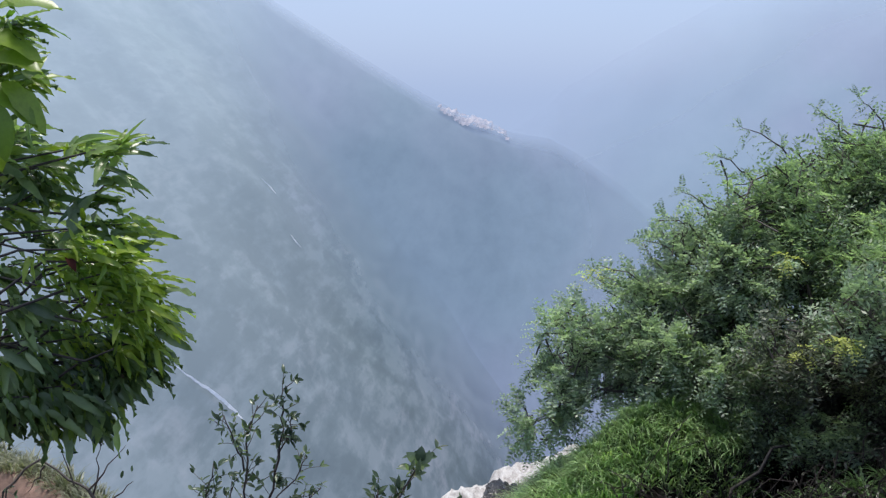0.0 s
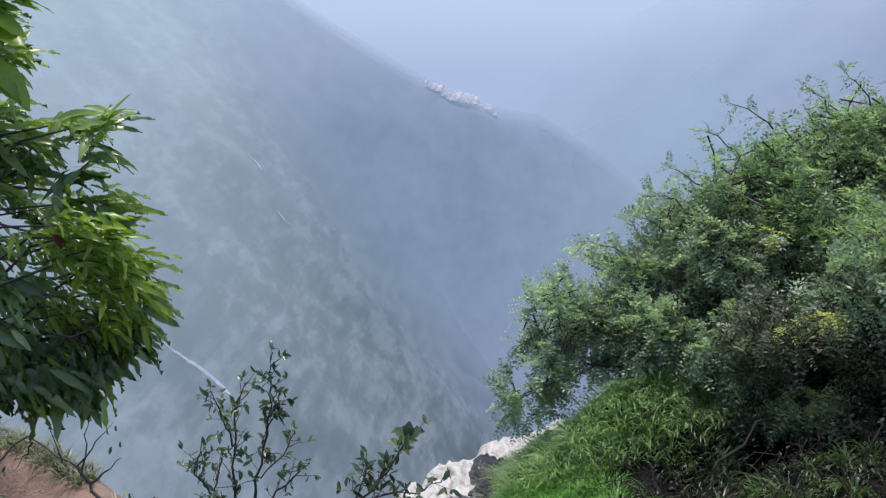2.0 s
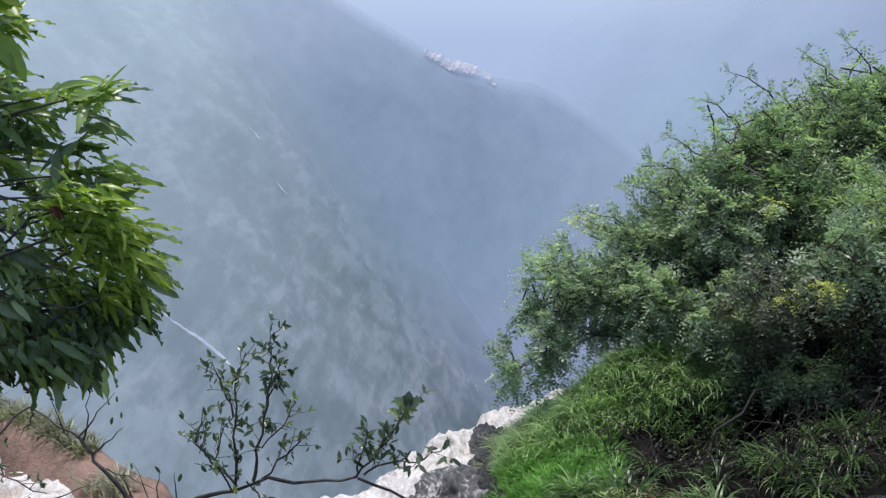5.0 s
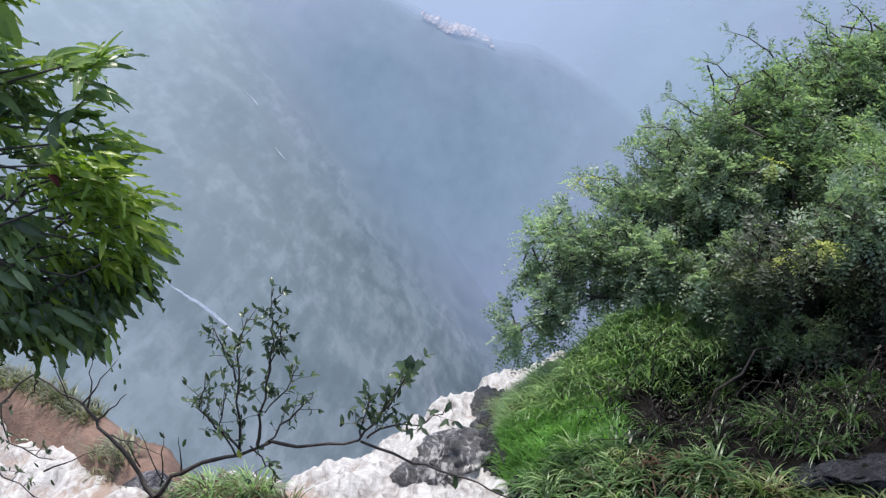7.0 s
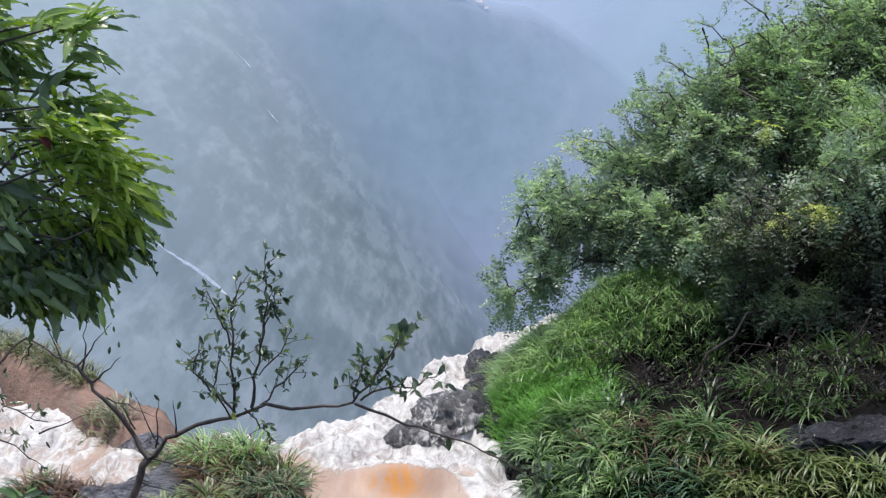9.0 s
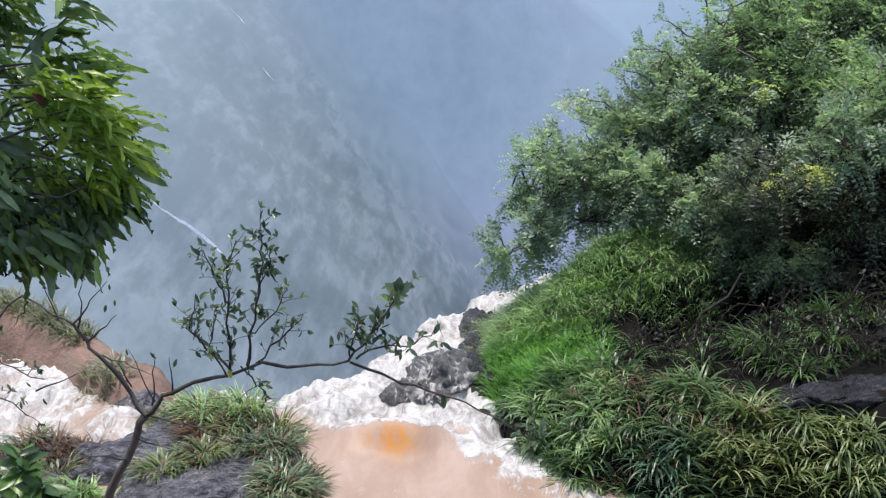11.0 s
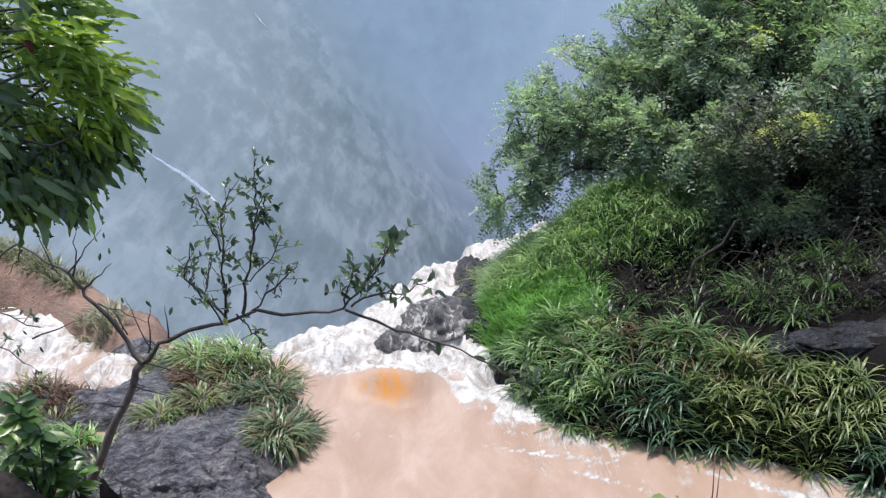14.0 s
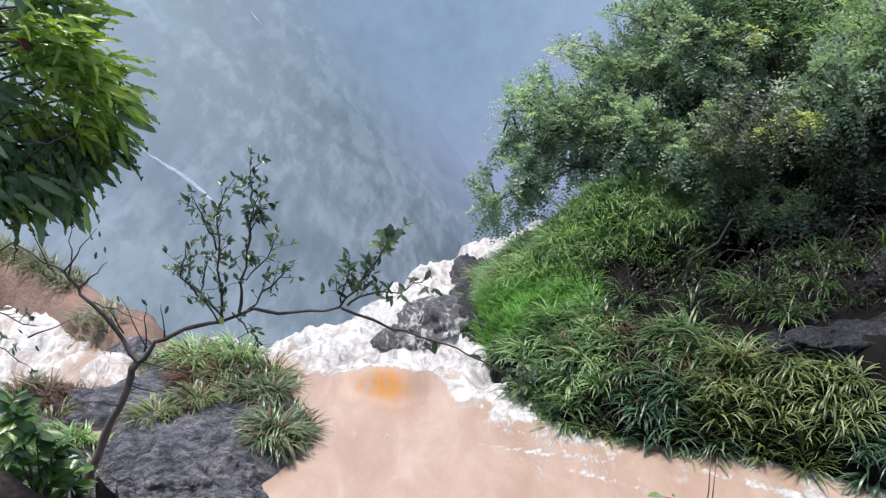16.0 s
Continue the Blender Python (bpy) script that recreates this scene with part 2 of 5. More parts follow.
# silt-washed slab with dark ripples
m = Mat("wet_lilac_grey_slab", 0.25, 0, 0.9)
n1, n2 = m.noise(2.5, 5), m.noise(11.0, 7, 0.66, vec=m.coords("Object", (0.8, 1.7, 1.2)), distort=0.45)
n3 = m.noise(38.0, 4, 0.6)
c = m.ramp(n1, (0.3, (0.14, 0.136, 0.152)), (0.55, (0.245, 0.235, 0.26)), (0.75, (0.34, 0.31, 0.30)))
c = m.mix(0.9, c, m.ramp(n2, (0.38, (0.13, 0.13, 0.15)), (0.47, (0.60, 0.60, 0.63)), (0.60, (1.15, 1.15, 1.15))), "MULTIPLY")
m.colour(m.mix(0.4, c, m.ramp(n3, (0.35, (0.6, 0.6, 0.6)), (0.65, (1.2, 1.2, 1.2))), "MULTIPLY"))
m.bump(m.math("ADD", n2, m.scaled(n3, 0.15, 0.0)), 1.0, 0.16)
m.link(m.ramp(n2, (0.3, (0.10, 0.10, 0.10)), (0.7, (0.38, 0.38, 0.38))), m.b.inputs["Roughness"])
SLAB = m.m

# basalt in the rapids with thin foam running over it
m = Mat("foam_streaked_basalt", 0.3, 0, 0.8)
n1, n2 = m.noise(16, 7, 0.7, distort=0.4), m.noise(5.0, 7, 0.7, vec=m.coords("Object", (1.6, 1.0, 0.7)), distort=1.6)
c = m.ramp(n1, (0.35, (0.035, 0.033, 0.036)), (0.65, (0.15, 0.145, 0.15)))
m.colour(m.mix(m.ramp(n2, (0.52, (0, 0, 0)), (0.60, (1, 1, 1))), c, (0.55, 0.53, 0.52)))
m.bump(n1, 0.9, 0.08)
FOAM_ROCK = m.m

# silt-laden water with foam where it breaks
m = Mat("silty_water", 0.12, 0, 0.3)
foam = m.node("ShaderNodeAttribute")
foam.attribute_name = "foam"
vein = m.noise(1.0, 6, 0.65, vec=m.coords("Object", (2.2, 0.9, 2.0)), distort=1.2)
curl = m.noise(4.2, 8, 0.7, vec=m.coords("Object", (1.5, 0.8, 1.0)), distort=1.7)
silt = m.noise(1.5, 6, 0.66, vec=m.coords("Object", (1.7, 0.75, 1.0)), distort=0.5)
brown = m.ramp(silt, (0.3, (0.275, 0.185, 0.138)), (0.5, (0.325, 0.230, 0.182)), (0.7, (0.39, 0.295, 0.245)))
amount = m.math("ADD", foam.outputs["Fac"], m.scaled(vein, 1.1, -0.60))
amount = m.math("ADD", amount, m.scaled(curl, 0.8, -0.4))
swell = m.node("ShaderNodeAttribute")
swell.attribute_name = "swell"
amount = m.math("SUBTRACT", amount, m.math("MULTIPLY", swell.outputs["Fac"], 0.85))
# thin threads of froth drawn out along the current
threads = m.noise(1.6, 6, 0.62, vec=m.coords("Object", (2.4, 0.55, 1.0)), distort=2.2)
threads = m.math("SUBTRACT", 1.0, m.math("MULTIPLY", m.math("ABSOLUTE", m.math("SUBTRACT", threads, 0.5)), 22.0), True)
patch = m.ramp(m.noise(0.9, 3, 0.5), (0.46, (0, 0, 0)), (0.64, (1, 1, 1)))
amount = m.math("ADD", amount, m.math("MULTIPLY", m.math("MULTIPLY", threads, patch), 0.42))
mask = m.ramp(amount, (0.22, (0, 0, 0)), (0.62, (1, 1, 1)))
white = m.ramp(curl, (0.30, (0.17, 0.15, 0.14)), (0.41, (0.30, 0.28, 0.272)), (0.50, (0.42, 0.405, 0.40)), (0.66, (0.58, 0.57, 0.566)))
spray = m.noise(42.0, 4, 0.7)
white = m.mix(1.0, white, m.ramp(spray, (0.36, (0.87, 0.865, 0.86)), (0.6, (1.08, 1.08, 1.08))), "MULTIPLY")
brown = m.mix(m.math("MULTIPLY", swell.outputs["Fac"], m.ramp(curl, (0.40, (0.12, 0.12, 0.12)), (0.56, (1, 1, 1)))), brown, (0.44, 0.205, 0.065))
m.colour(m.mix(mask, brown, white))
m.link(m.math("ADD", m.ramp(mask, (0.0, (0.28, 0.28, 0.28)), (0.6, (0.8, 0.8, 0.8))), m.math("MULTIPLY", swell.outputs["Fac"], 0.6)), m.b.inputs["Roughness"])
m.link(m.math("MULTIPLY", m.math("SUBTRACT", 1.0, swell.outputs["Fac"], True), 0.28), m.b.inputs["Specular IOR Level"])
ripple = m.noise(9.0, 5, 0.6, vec=m.coords("Object", (1.0, 0.55, 1.0)), distort=0.3)
m.bump(m.math("ADD", m.math("MULTIPLY", ripple, 0.5), m.math("MULTIPLY", curl, mask)), 0.5, 0.05)
WATER = m.m

m = Mat("bark_wet_dark", 0.6, 0, 0.4)
n1 = m.noise(30, 5, 0.7, vec=m.coords("Object", (1, 1, 0.35)))
m.colour(m.ramp(n1, (0.3, (0.022, 0.018, 0.017)), (0.7, (0.085, 0.07, 0.062))))
m.bump(n1, 0.6, 0.01)
BARK = m.m
# dead bark; its darkness also stands for shade on the twigs under the bush
m = Mat("bark_dead_and_shaded", 0.85, 0, 0.2)
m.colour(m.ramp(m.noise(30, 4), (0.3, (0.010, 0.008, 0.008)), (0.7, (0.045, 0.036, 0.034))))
BARK_DEAD_AND_SHADED = m.m
m = Mat("bark_grey", 0.7, 0, 0.3)
n1 = m.noise(24, 5, 0.7, vec=m.coords("Object", (1, 1, 0.3)))
m.colour(m.ramp(n1, (0.3, (0.045, 0.037, 0.033)), (0.7, (0.16, 0.135, 0.125))))
m.bump(n1, 0.6, 0.01)
BARK_GREY = m.m
m = Mat("bark_reddish", 0.6, 0, 0.3)
m.colour(m.ramp(m.noise(40, 4), (0.3, (0.12, 0.06, 0.04)), (0.7, (0.26, 0.15, 0.11))))
STEM_RED = m.m

LEAF_BIG = leaf_material("glossy_tree_leaf", (0.06, 0.11, 0.05), (0.29, 0.40, 0.15), 0.24, 0.42, 4.0, (0.30, 0.40, 0.06))
LEAF_LIME = leaf_material("young_lime_leaf", (0.10, 0.20, 0.025), (0.32, 0.42, 0.055), 0.3, 0.45, 2.5)
LEAF_SAP = leaf_material("sapling_leaf", (0.022, 0.042, 0.027), (0.14, 0.19, 0.115), 0.24, 0.3, 3.0, (0.234, 0.325, 0.091))
LEAF_BUSH = leaf_material("feathery_bush_leaf", (0.088, 0.135, 0.097), (0.335, 0.43, 0.32), 0.42, 0.45, 3.0, (0.483, 0.609, 0.437))
LEAF_BRIGHT = leaf_material("bright_bush_leaf", (0.095, 0.15, 0.09), (0.39, 0.50, 0.31), 0.42, 0.48, 3.0, (0.529, 0.667, 0.368))
LEAF_OLIVE = leaf_material("olive_bush_leaf", (0.066, 0.102, 0.066), (0.264, 0.348, 0.216), 0.42, 0.4, 3.0, (0.444, 0.540, 0.264))
LEAF_PALE = leaf_material("pale_grey_green_leaf", (0.145, 0.195, 0.155), (0.47, 0.565, 0.43), 0.38, 0.46, 3.0, (0.56, 0.64, 0.50))
LEAF_DARK = leaf_material("dark_shrub_leaf", (0.035, 0.075, 0.035), (0.25, 0.34, 0.16), 0.22, 0.4, 3.0)
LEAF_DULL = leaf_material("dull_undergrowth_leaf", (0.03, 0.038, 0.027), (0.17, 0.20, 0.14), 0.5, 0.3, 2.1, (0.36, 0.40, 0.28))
# near-black tones: shade inside and under the bush put into the leaf colour
LEAF_SHADE = leaf_material("shade_dark_leaf", (0.010, 0.013, 0.009), (0.032, 0.037, 0.026), 0.6, 0.15, 3.0)
LEAF_YELLOW = leaf_material("yellow_leaf", (0.34, 0.38, 0.09), (0.50, 0.53, 0.17), 0.45, 0.45)
LEAF_DEAD = leaf_material("dead_leaf", (0.05, 0.010, 0.006), (0.10, 0.014, 0.008), 0.8, 0.2)
LEAF_SHRUB = leaf_material("deep_green_shrub_leaf", (0.018, 0.05, 0.018), (0.13, 0.24, 0.06), 0.3, 0.35, 4.0, (0.27, 0.38, 0.09))
GRASS_TEAL = leaf_material("blue_green_waterside_grass", (0.03, 0.07, 0.045), (0.12, 0.21, 0.13), 0.33, 0.35, 3.5, (0.27, 0.34, 0.22))
GRASS_BRIGHT = leaf_material("fresh_grass", (0.08, 0.19, 0.05), (0.24, 0.46, 0.13), 0.4, 0.45, 2.5)
GRASS_LONG = leaf_material("long_light_grass", (0.125, 0.22, 0.095), (0.41, 0.56, 0.27), 0.36, 0.42, 3.5, (0.44, 0.50, 0.26))
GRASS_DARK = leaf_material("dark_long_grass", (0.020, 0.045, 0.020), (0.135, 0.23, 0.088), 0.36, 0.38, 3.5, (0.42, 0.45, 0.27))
GRASS_PALE = leaf_material("yellowing_grass", (0.05, 0.085, 0.032), (0.25, 0.31, 0.13), 0.38, 0.38, 3.5, (0.52, 0.50, 0.31))
GRASS_GREY = leaf_material("wet_grey_green_grass", (0.035, 0.065, 0.035), (0.21, 0.28, 0.15), 0.33, 0.35, 3.5, (0.50, 0.50, 0.35))
GRASS_BRINK = leaf_material("olive_brink_grass", (0.055, 0.075, 0.03), (0.19, 0.22, 0.095), 0.4, 0.35, 1.8, (0.36, 0.34, 0.20))
GRASS_DULL = leaf_material("dull_shore_grass", (0.11, 0.12, 0.075), (0.27, 0.28, 0.18), 0.45, 0.3, 2.0, (0.40, 0.38, 0.27))
GRASS_BROWN = leaf_material("withered_grass", (0.07, 0.035, 0.022), (0.17, 0.10, 0.06), 0.6, 0.25, 1.6)

# ---- lie of the land ----
EDGE_X = (-30, -5, -4.1, -3.6, -2.9, -2.35, -1.5, -0.85, -0.05, 0.45, 1.2, 3, 8, 30)
EDGE_Y = (18, 10.0, 9.55, 9.2, 8.55, 8.2, 8.3, 9.0, 10.6, 11.5, 12.4, 14, 17, 26)
BANK_Y = (-8, 3.5, 5.0, 5.7, 6.1, 6.35, 6.6, 7.1, 7.7, 8.3, 8.9, 9.6, 10.5, 12, 20)
BANK_X = (5.5, 5.2, 4.1, 3.15, 2.35, 1.5, 0.95, 0.66, 0.55, 0.44, 0.36, 0.36, 0.70, 1.9, 6.0)


def smooth(a, b, x):
    t = np.clip((np.asarray(x, float) - a) / (b - a), 0, 1)
    return t * t * (3 - 2 * t)


def past_edge(x, y):
    return y - np.interp(x, EDGE_X, EDGE_Y)


def ground_height(x, y):
    """Height of the soil: stream bed below nought, banks, and the drop into the valley."""
    x, y = np.asarray(x, float), np.asarray(y, float)
    n = fbm(x * 0.9, y * 0.9, 0, 3)
    n2 = fbm(x * 4.0, y * 4.0, 0, 3, 5.0)
    z = -0.28 - 0.22 * np.clip(y - 7.2, 0, 6) * smooth(-2.4, -2.0, x)
    s = np.maximum(x - np.interp(y, BANK_Y, BANK_X) + 0.12 * n, 0)
    right = 0.38 * (1 - np.exp(-s / 0.45)) + 0.14 * s + 0.25 * smooth(1.2, 2.4, s) * smooth(7.0, 8.0, y)
    right = right * (1 - 0.4 * smooth(8.7, 10.2, y) * smooth(1.8, 0.7, s))
    z = np.where(s > 0, np.maximum(z, -0.1 + right * 1.15), z)
    # island of rock and grass between the two streams
    isl = smooth(1.0, 0.55, np.sqrt(((x + 1.78 + 0.18 * (y - 6.8)) / 1.0) ** 2 + ((y - 6.75) / 1.55) ** 2) + 0.1 * n)
    isl = np.maximum(isl, 1.1 * smooth(1.0, 0.5, np.sqrt(((x + 3.0) / 1.1) ** 2 + ((y - 5.75) / 1.05) ** 2) + 0.1 * n))
    isl = np.maximum(isl, 0.8 * smooth(1.0, 0.5, np.sqrt(((x + 3.1) / 0.62) ** 2 + ((y - 6.95) / 0.5) ** 2) + 0.1 * n))
    z = np.where(isl > 0.01, np.maximum(z, -0.28 + 0.42 * isl), z)
    # red earth shoulder beyond the left stream
    d = past_edge(x, y)
    sh = smooth(-2.15, -2.6, x + 0.15 * n) * smooth(-0.95, -0.4, d)
    z = np.where(sh > 0.01, np.maximum(z, -0.28 + sh * (0.42 + 0.10 * np.clip(-3 - x, 0, 4))), z)
    # left bank and the bank under the camera
    near = smooth(4.7, 1.2, y - 0.25 * np.clip(-1.0 - x, 0, 2.0))
    z = np.where(near > 0.01, np.maximum(z, -0.28 + 2.65 * near), z)
    knoll = np.exp(-(((x + 1.9) / 0.42) ** 2 + ((y - 3.1) / 0.5) ** 2))
    z = np.where(knoll > 0.05, np.maximum(z, -0.1 + 2.15 * knoll), z)
    far_left = smooth(-3.6, -5.5, x) * smooth(7.5, 6.2, y)
    z = np.where(far_left > 0.01, np.maximum(z, -0.28 + 1.6 * far_left), z)
    # a hummock of soil under the tall grass, and small ones along the bank
    z = z + 0.60 * np.exp(-(((x - 1.66) / 0.6) ** 2 + ((y - 9.1) / 0.42) ** 2))
    z = z + np.where(s > 0.12, 0.10 * np.abs(fbm(x * 2.2, y * 2.2, 0, 2, 41)), 0)
    # a dark hollow washed out under the bush
    back = 8.5 + 1.1 * smooth(2.4, 3.1, x)
    z = z - 0.85 * smooth(1.7, 2.2, x + 0.1 * n) * smooth(7.65, 8.15, y) * smooth(back + 0.25, back - 0.1, y)
    z = z + 0.04 * n + 0.02 * n2
    over = np.maximum(d, 0)
    return z - 2.2 * over - 0.10 * over ** 2 * (over < 20) - np.where(over >= 20, 40, 0)


def height_at(x, y):
    return float(ground_height(np.array([x]), np.array([y]))[0])


xs = np.concatenate([np.linspace(-30, -6, 25)[:-1], np.linspace(-6, 6, 201), np.linspace(6, 30, 25)[1:]])
ys = np.concatenate([np.linspace(-12, 2, 25)[:-1], np.linspace(2, 13, 185), np.linspace(13, 40, 28)[1:]])
gx, gy = np.meshgrid(xs, ys, indexing="ij")
gz = ground_height(gx, gy)
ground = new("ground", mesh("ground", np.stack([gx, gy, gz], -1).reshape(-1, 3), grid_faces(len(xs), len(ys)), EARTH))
tagged(ground, "dark wet earth banks, shade in their colour, falling over a cliff edge", "ground", kind="structure")
ground.data.materials.append(LATERITE)
cent = np.zeros(len(ground.data.polygons) * 3)
ground.data.polygons.foreach_get("center", cent)
cent = cent.reshape(-1, 3)
red = (cent[:, 0] < -2.1) & (cent[:, 1] > 7.9) & (cent[:, 0] > -7)
ground.data.materials.append(SLAB)
stony = ~red & (cent[:, 0] < -0.8) & (cent[:, 0] > -7) & (cent[:, 1] > 5.1) & (cent[:, 1] < 12)
ground.data.polygons.foreach_set("material_index", red.astype(int) + 2 * stony)


def water_sheet(name, x0, x1, y0, y1, step, label):
    nx, ny = int((x1 - x0) / step) + 1, int((y1 - y0) / step) + 1
    x, y = np.meshgrid(np.linspace(x0, x1, nx), np.linspace(y0, y1, ny), indexing="ij")
    d = past_edge(x, y)
    left = smooth(-2.2, -2.6, x)
    # the stream breaks at a low weir, then runs white to the edge
    weir = 6.95 + 0.35 * np.abs(x + 0.05) ** 1.2 * (x < 0.1) - 0.12 * np.clip(x, 0, 2) + 0.15 * fbm(x * 1.4, y * 0.4, 0, 2, 9) + 0.22 * np.exp(-(((x + 0.2) / 0.45) ** 2))
    run = np.maximum(smooth(-0.1, 0.55, y - weir) * (1 - left), left * (0.54 + 0.24 * smooth(-3.0, -3.5, x + 0.25 * fbm(x * 1.5, y * 1.5, 0, 3, 51))) * smooth(6.9, 7.3, y))
    side = smooth(0.42, 0.1, np.interp(y, BANK_Y, BANK_X) - x) * smooth(6.2, 6.9, y) * 0.6 * smooth(-0.5, 0.3, fbm(x * 3, y * 3, 0, 3, 17))
    calm = fbm(x * 1.6, y * 0.8, 0, 3, 2)
    rough = fbm(x * 2.6, y * 2.6, 0, 5, 7)
    lump = np.abs(fbm(x * 1.5 + 0.6 * y, y * 1.1, 0, 4, 13))
    froth = np.abs(fbm(x * 7.5, y * 6.0, 0, 4, 23))
    crest = y - 7.24 - 0.35 * (x + 0.36) ** 2 - 0.10 * fbm(x * 2.5, y, 0, 2, 61)
    hump = 0.19 * np.exp(-(((x + 0.34) / 0.46) ** 2)) * np.where(crest < 0, np.exp(-(crest / 0.22) ** 2), np.exp(-(crest / 0.34) ** 2))
    z = 0.015 * calm + run * (0.08 * rough + 0.24 * lump + 0.06 * froth - 0.11) + hump
    z -= 0.085 * np.clip(y - 7.6, 0, 5) * (1 - left) * smooth(0.0, 1.0, y - weir)
    over = np.maximum(d + 0.25, 0)
    z -= 0.8 * over ** 2
    foam = np.clip(run * (0.82 + 0.35 * rough) + side + 0.25 * smooth(1.1, 0.3, np.interp(y, BANK_Y, BANK_X) - x) * smooth(0.0, 0.5, rough + 0.15) + 0.04 * smooth(0.1, 0.6, calm), 0, 1)
    shore = np.interp(y, BANK_Y, BANK_X) - x
    foam = foam + 0.95 * smooth(2.4, 1.2, shore) * smooth(6.7, 6.1, y) * smooth(0.0, 0.5, fbm(shore * 3.2, y * 0.9, 0, 4, 31))
    foam = foam + 0.22 * smooth(0.2, 0.6, fbm(x * 11.0, y * 1.1, 0, 4, 37)) * smooth(4.6, 5.4, y) * smooth(-1.0, -0.5, x)
    foam = foam + 0.75 * np.exp(-(((x + 0.36) / 0.5) ** 2)) * smooth(-0.05, 0.06, crest) * smooth(0.4, 0.1, crest)
    tongue = np.exp(-(((x - 0.22 + 0.1 * (y - 7.2)) / 0.17) ** 2)) * smooth(7.75, 7.3, y)
    foam = foam * (1 - 0.8 * tongue)
    foam = foam + 0.75 * smooth(0.42, 0.22, np.abs(shore - 0.22)) * smooth(6.55, 6.85, y) * smooth(7.9, 7.5, y) * smooth(-0.35, 0.1, fbm(x * 4, y * 3, 0, 3, 67))
    foam = foam * (1 - 0.85 * smooth(0.6, 0.4, np.abs(x + 0.43)) * smooth(0.02, -0.06, crest) * smooth(-0.5, -0.3, crest))
    foam = np.clip(foam, 0, 1)
    keep = d < 1.6
    me = mesh(name, np.stack([x, y, z], -1).reshape(-1, 3), grid_faces(nx, ny)[keep[:-1, :-1].reshape(-1)], WATER)
    me.attributes.new("foam", "FLOAT", "POINT").data.foreach_set("value", foam.ravel())
    me.attributes.new("swell", "FLOAT", "POINT").data.foreach_set("value", np.clip(1.35 * np.exp(-(((x + 0.43) / 0.21) ** 2 + ((crest + 0.15 - 0.06 * rough) / 0.14) ** 2)), 0, 1).ravel())
    return tagged(new(name, me), label, "water", kind="structure")


water_sheet("water", -6.5, 6.2, 3.2, 13.2, 0.035, "silty brown stream breaking into white foam at the brink")

# ---- the valley ----
from mathutils.bvhtree import BVHTree



def hill(name, crest, fall, reach, material, label, nu=90, nv=90, rough=6.0, lower=0.0, seed=0.0):
    """A hillside hung on a crest line and falling along one way, with gullies."""
    c = np.array(crest, float)
    s = np.linspace(0, len(c) - 1, nu)
    line = np.stack([np.interp(s, range(len(c)), c[:, k]) for k in range(3)], 1)
    fall = np.array(fall, float) / np.linalg.norm(fall)
    v = np.linspace(lower, reach, nv)
    pts = line[:, None, :] + v[None, :, None] * fall
    across = np.gradient(line, axis=0)
    nrm = np.cross(across, fall)
    nrm /= np.linalg.norm(nrm, axis=1, keepdims=True)
    nrm *= np.sign(-nrm[:, 1:2])
    size = np.linalg.norm(c[-1] - c[0])
    a, b = np.meshgrid(s / (len(c) - 1) * size, v, indexing="ij")
    bumps = fbm(a / 70, b / 120, 0, 5, seed)
    pts = pts + nrm[:, None, :] * (bumps * rough)[..., None]
    me = mesh(name, pts.reshape(-1, 3), grid_faces(nu, nv), material)
    uv = me.uv_layers.new(name="UVMap")
    idx = np.zeros(len(me.loops), int)
    me.loops.foreach_get("vertex_index", idx)
    flat = np.stack([a.ravel() / 400, b.ravel() / 400], 1)[idx]
    uv.data.foreach_set("uv", flat.ravel())
    tagged(new(name, me), label, "hillside", kind="structure")
    return BVHTree.FromPolygons(pts.reshape(-1, 3).tolist(), grid_faces(nu, nv).tolist())


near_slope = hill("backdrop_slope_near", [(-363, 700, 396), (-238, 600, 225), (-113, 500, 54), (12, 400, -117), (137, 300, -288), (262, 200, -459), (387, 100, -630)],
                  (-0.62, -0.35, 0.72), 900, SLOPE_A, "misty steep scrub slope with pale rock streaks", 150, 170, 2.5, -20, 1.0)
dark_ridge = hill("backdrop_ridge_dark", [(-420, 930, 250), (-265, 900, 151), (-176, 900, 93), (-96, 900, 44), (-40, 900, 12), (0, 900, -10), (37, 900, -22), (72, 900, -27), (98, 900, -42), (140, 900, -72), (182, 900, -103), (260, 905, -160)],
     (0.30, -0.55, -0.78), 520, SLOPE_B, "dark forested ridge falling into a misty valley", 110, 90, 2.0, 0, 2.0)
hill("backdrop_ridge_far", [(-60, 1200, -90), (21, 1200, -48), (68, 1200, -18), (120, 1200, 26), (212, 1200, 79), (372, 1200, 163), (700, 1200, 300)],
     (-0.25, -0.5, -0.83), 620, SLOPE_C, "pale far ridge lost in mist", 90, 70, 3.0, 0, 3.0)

# ---- far streams ----


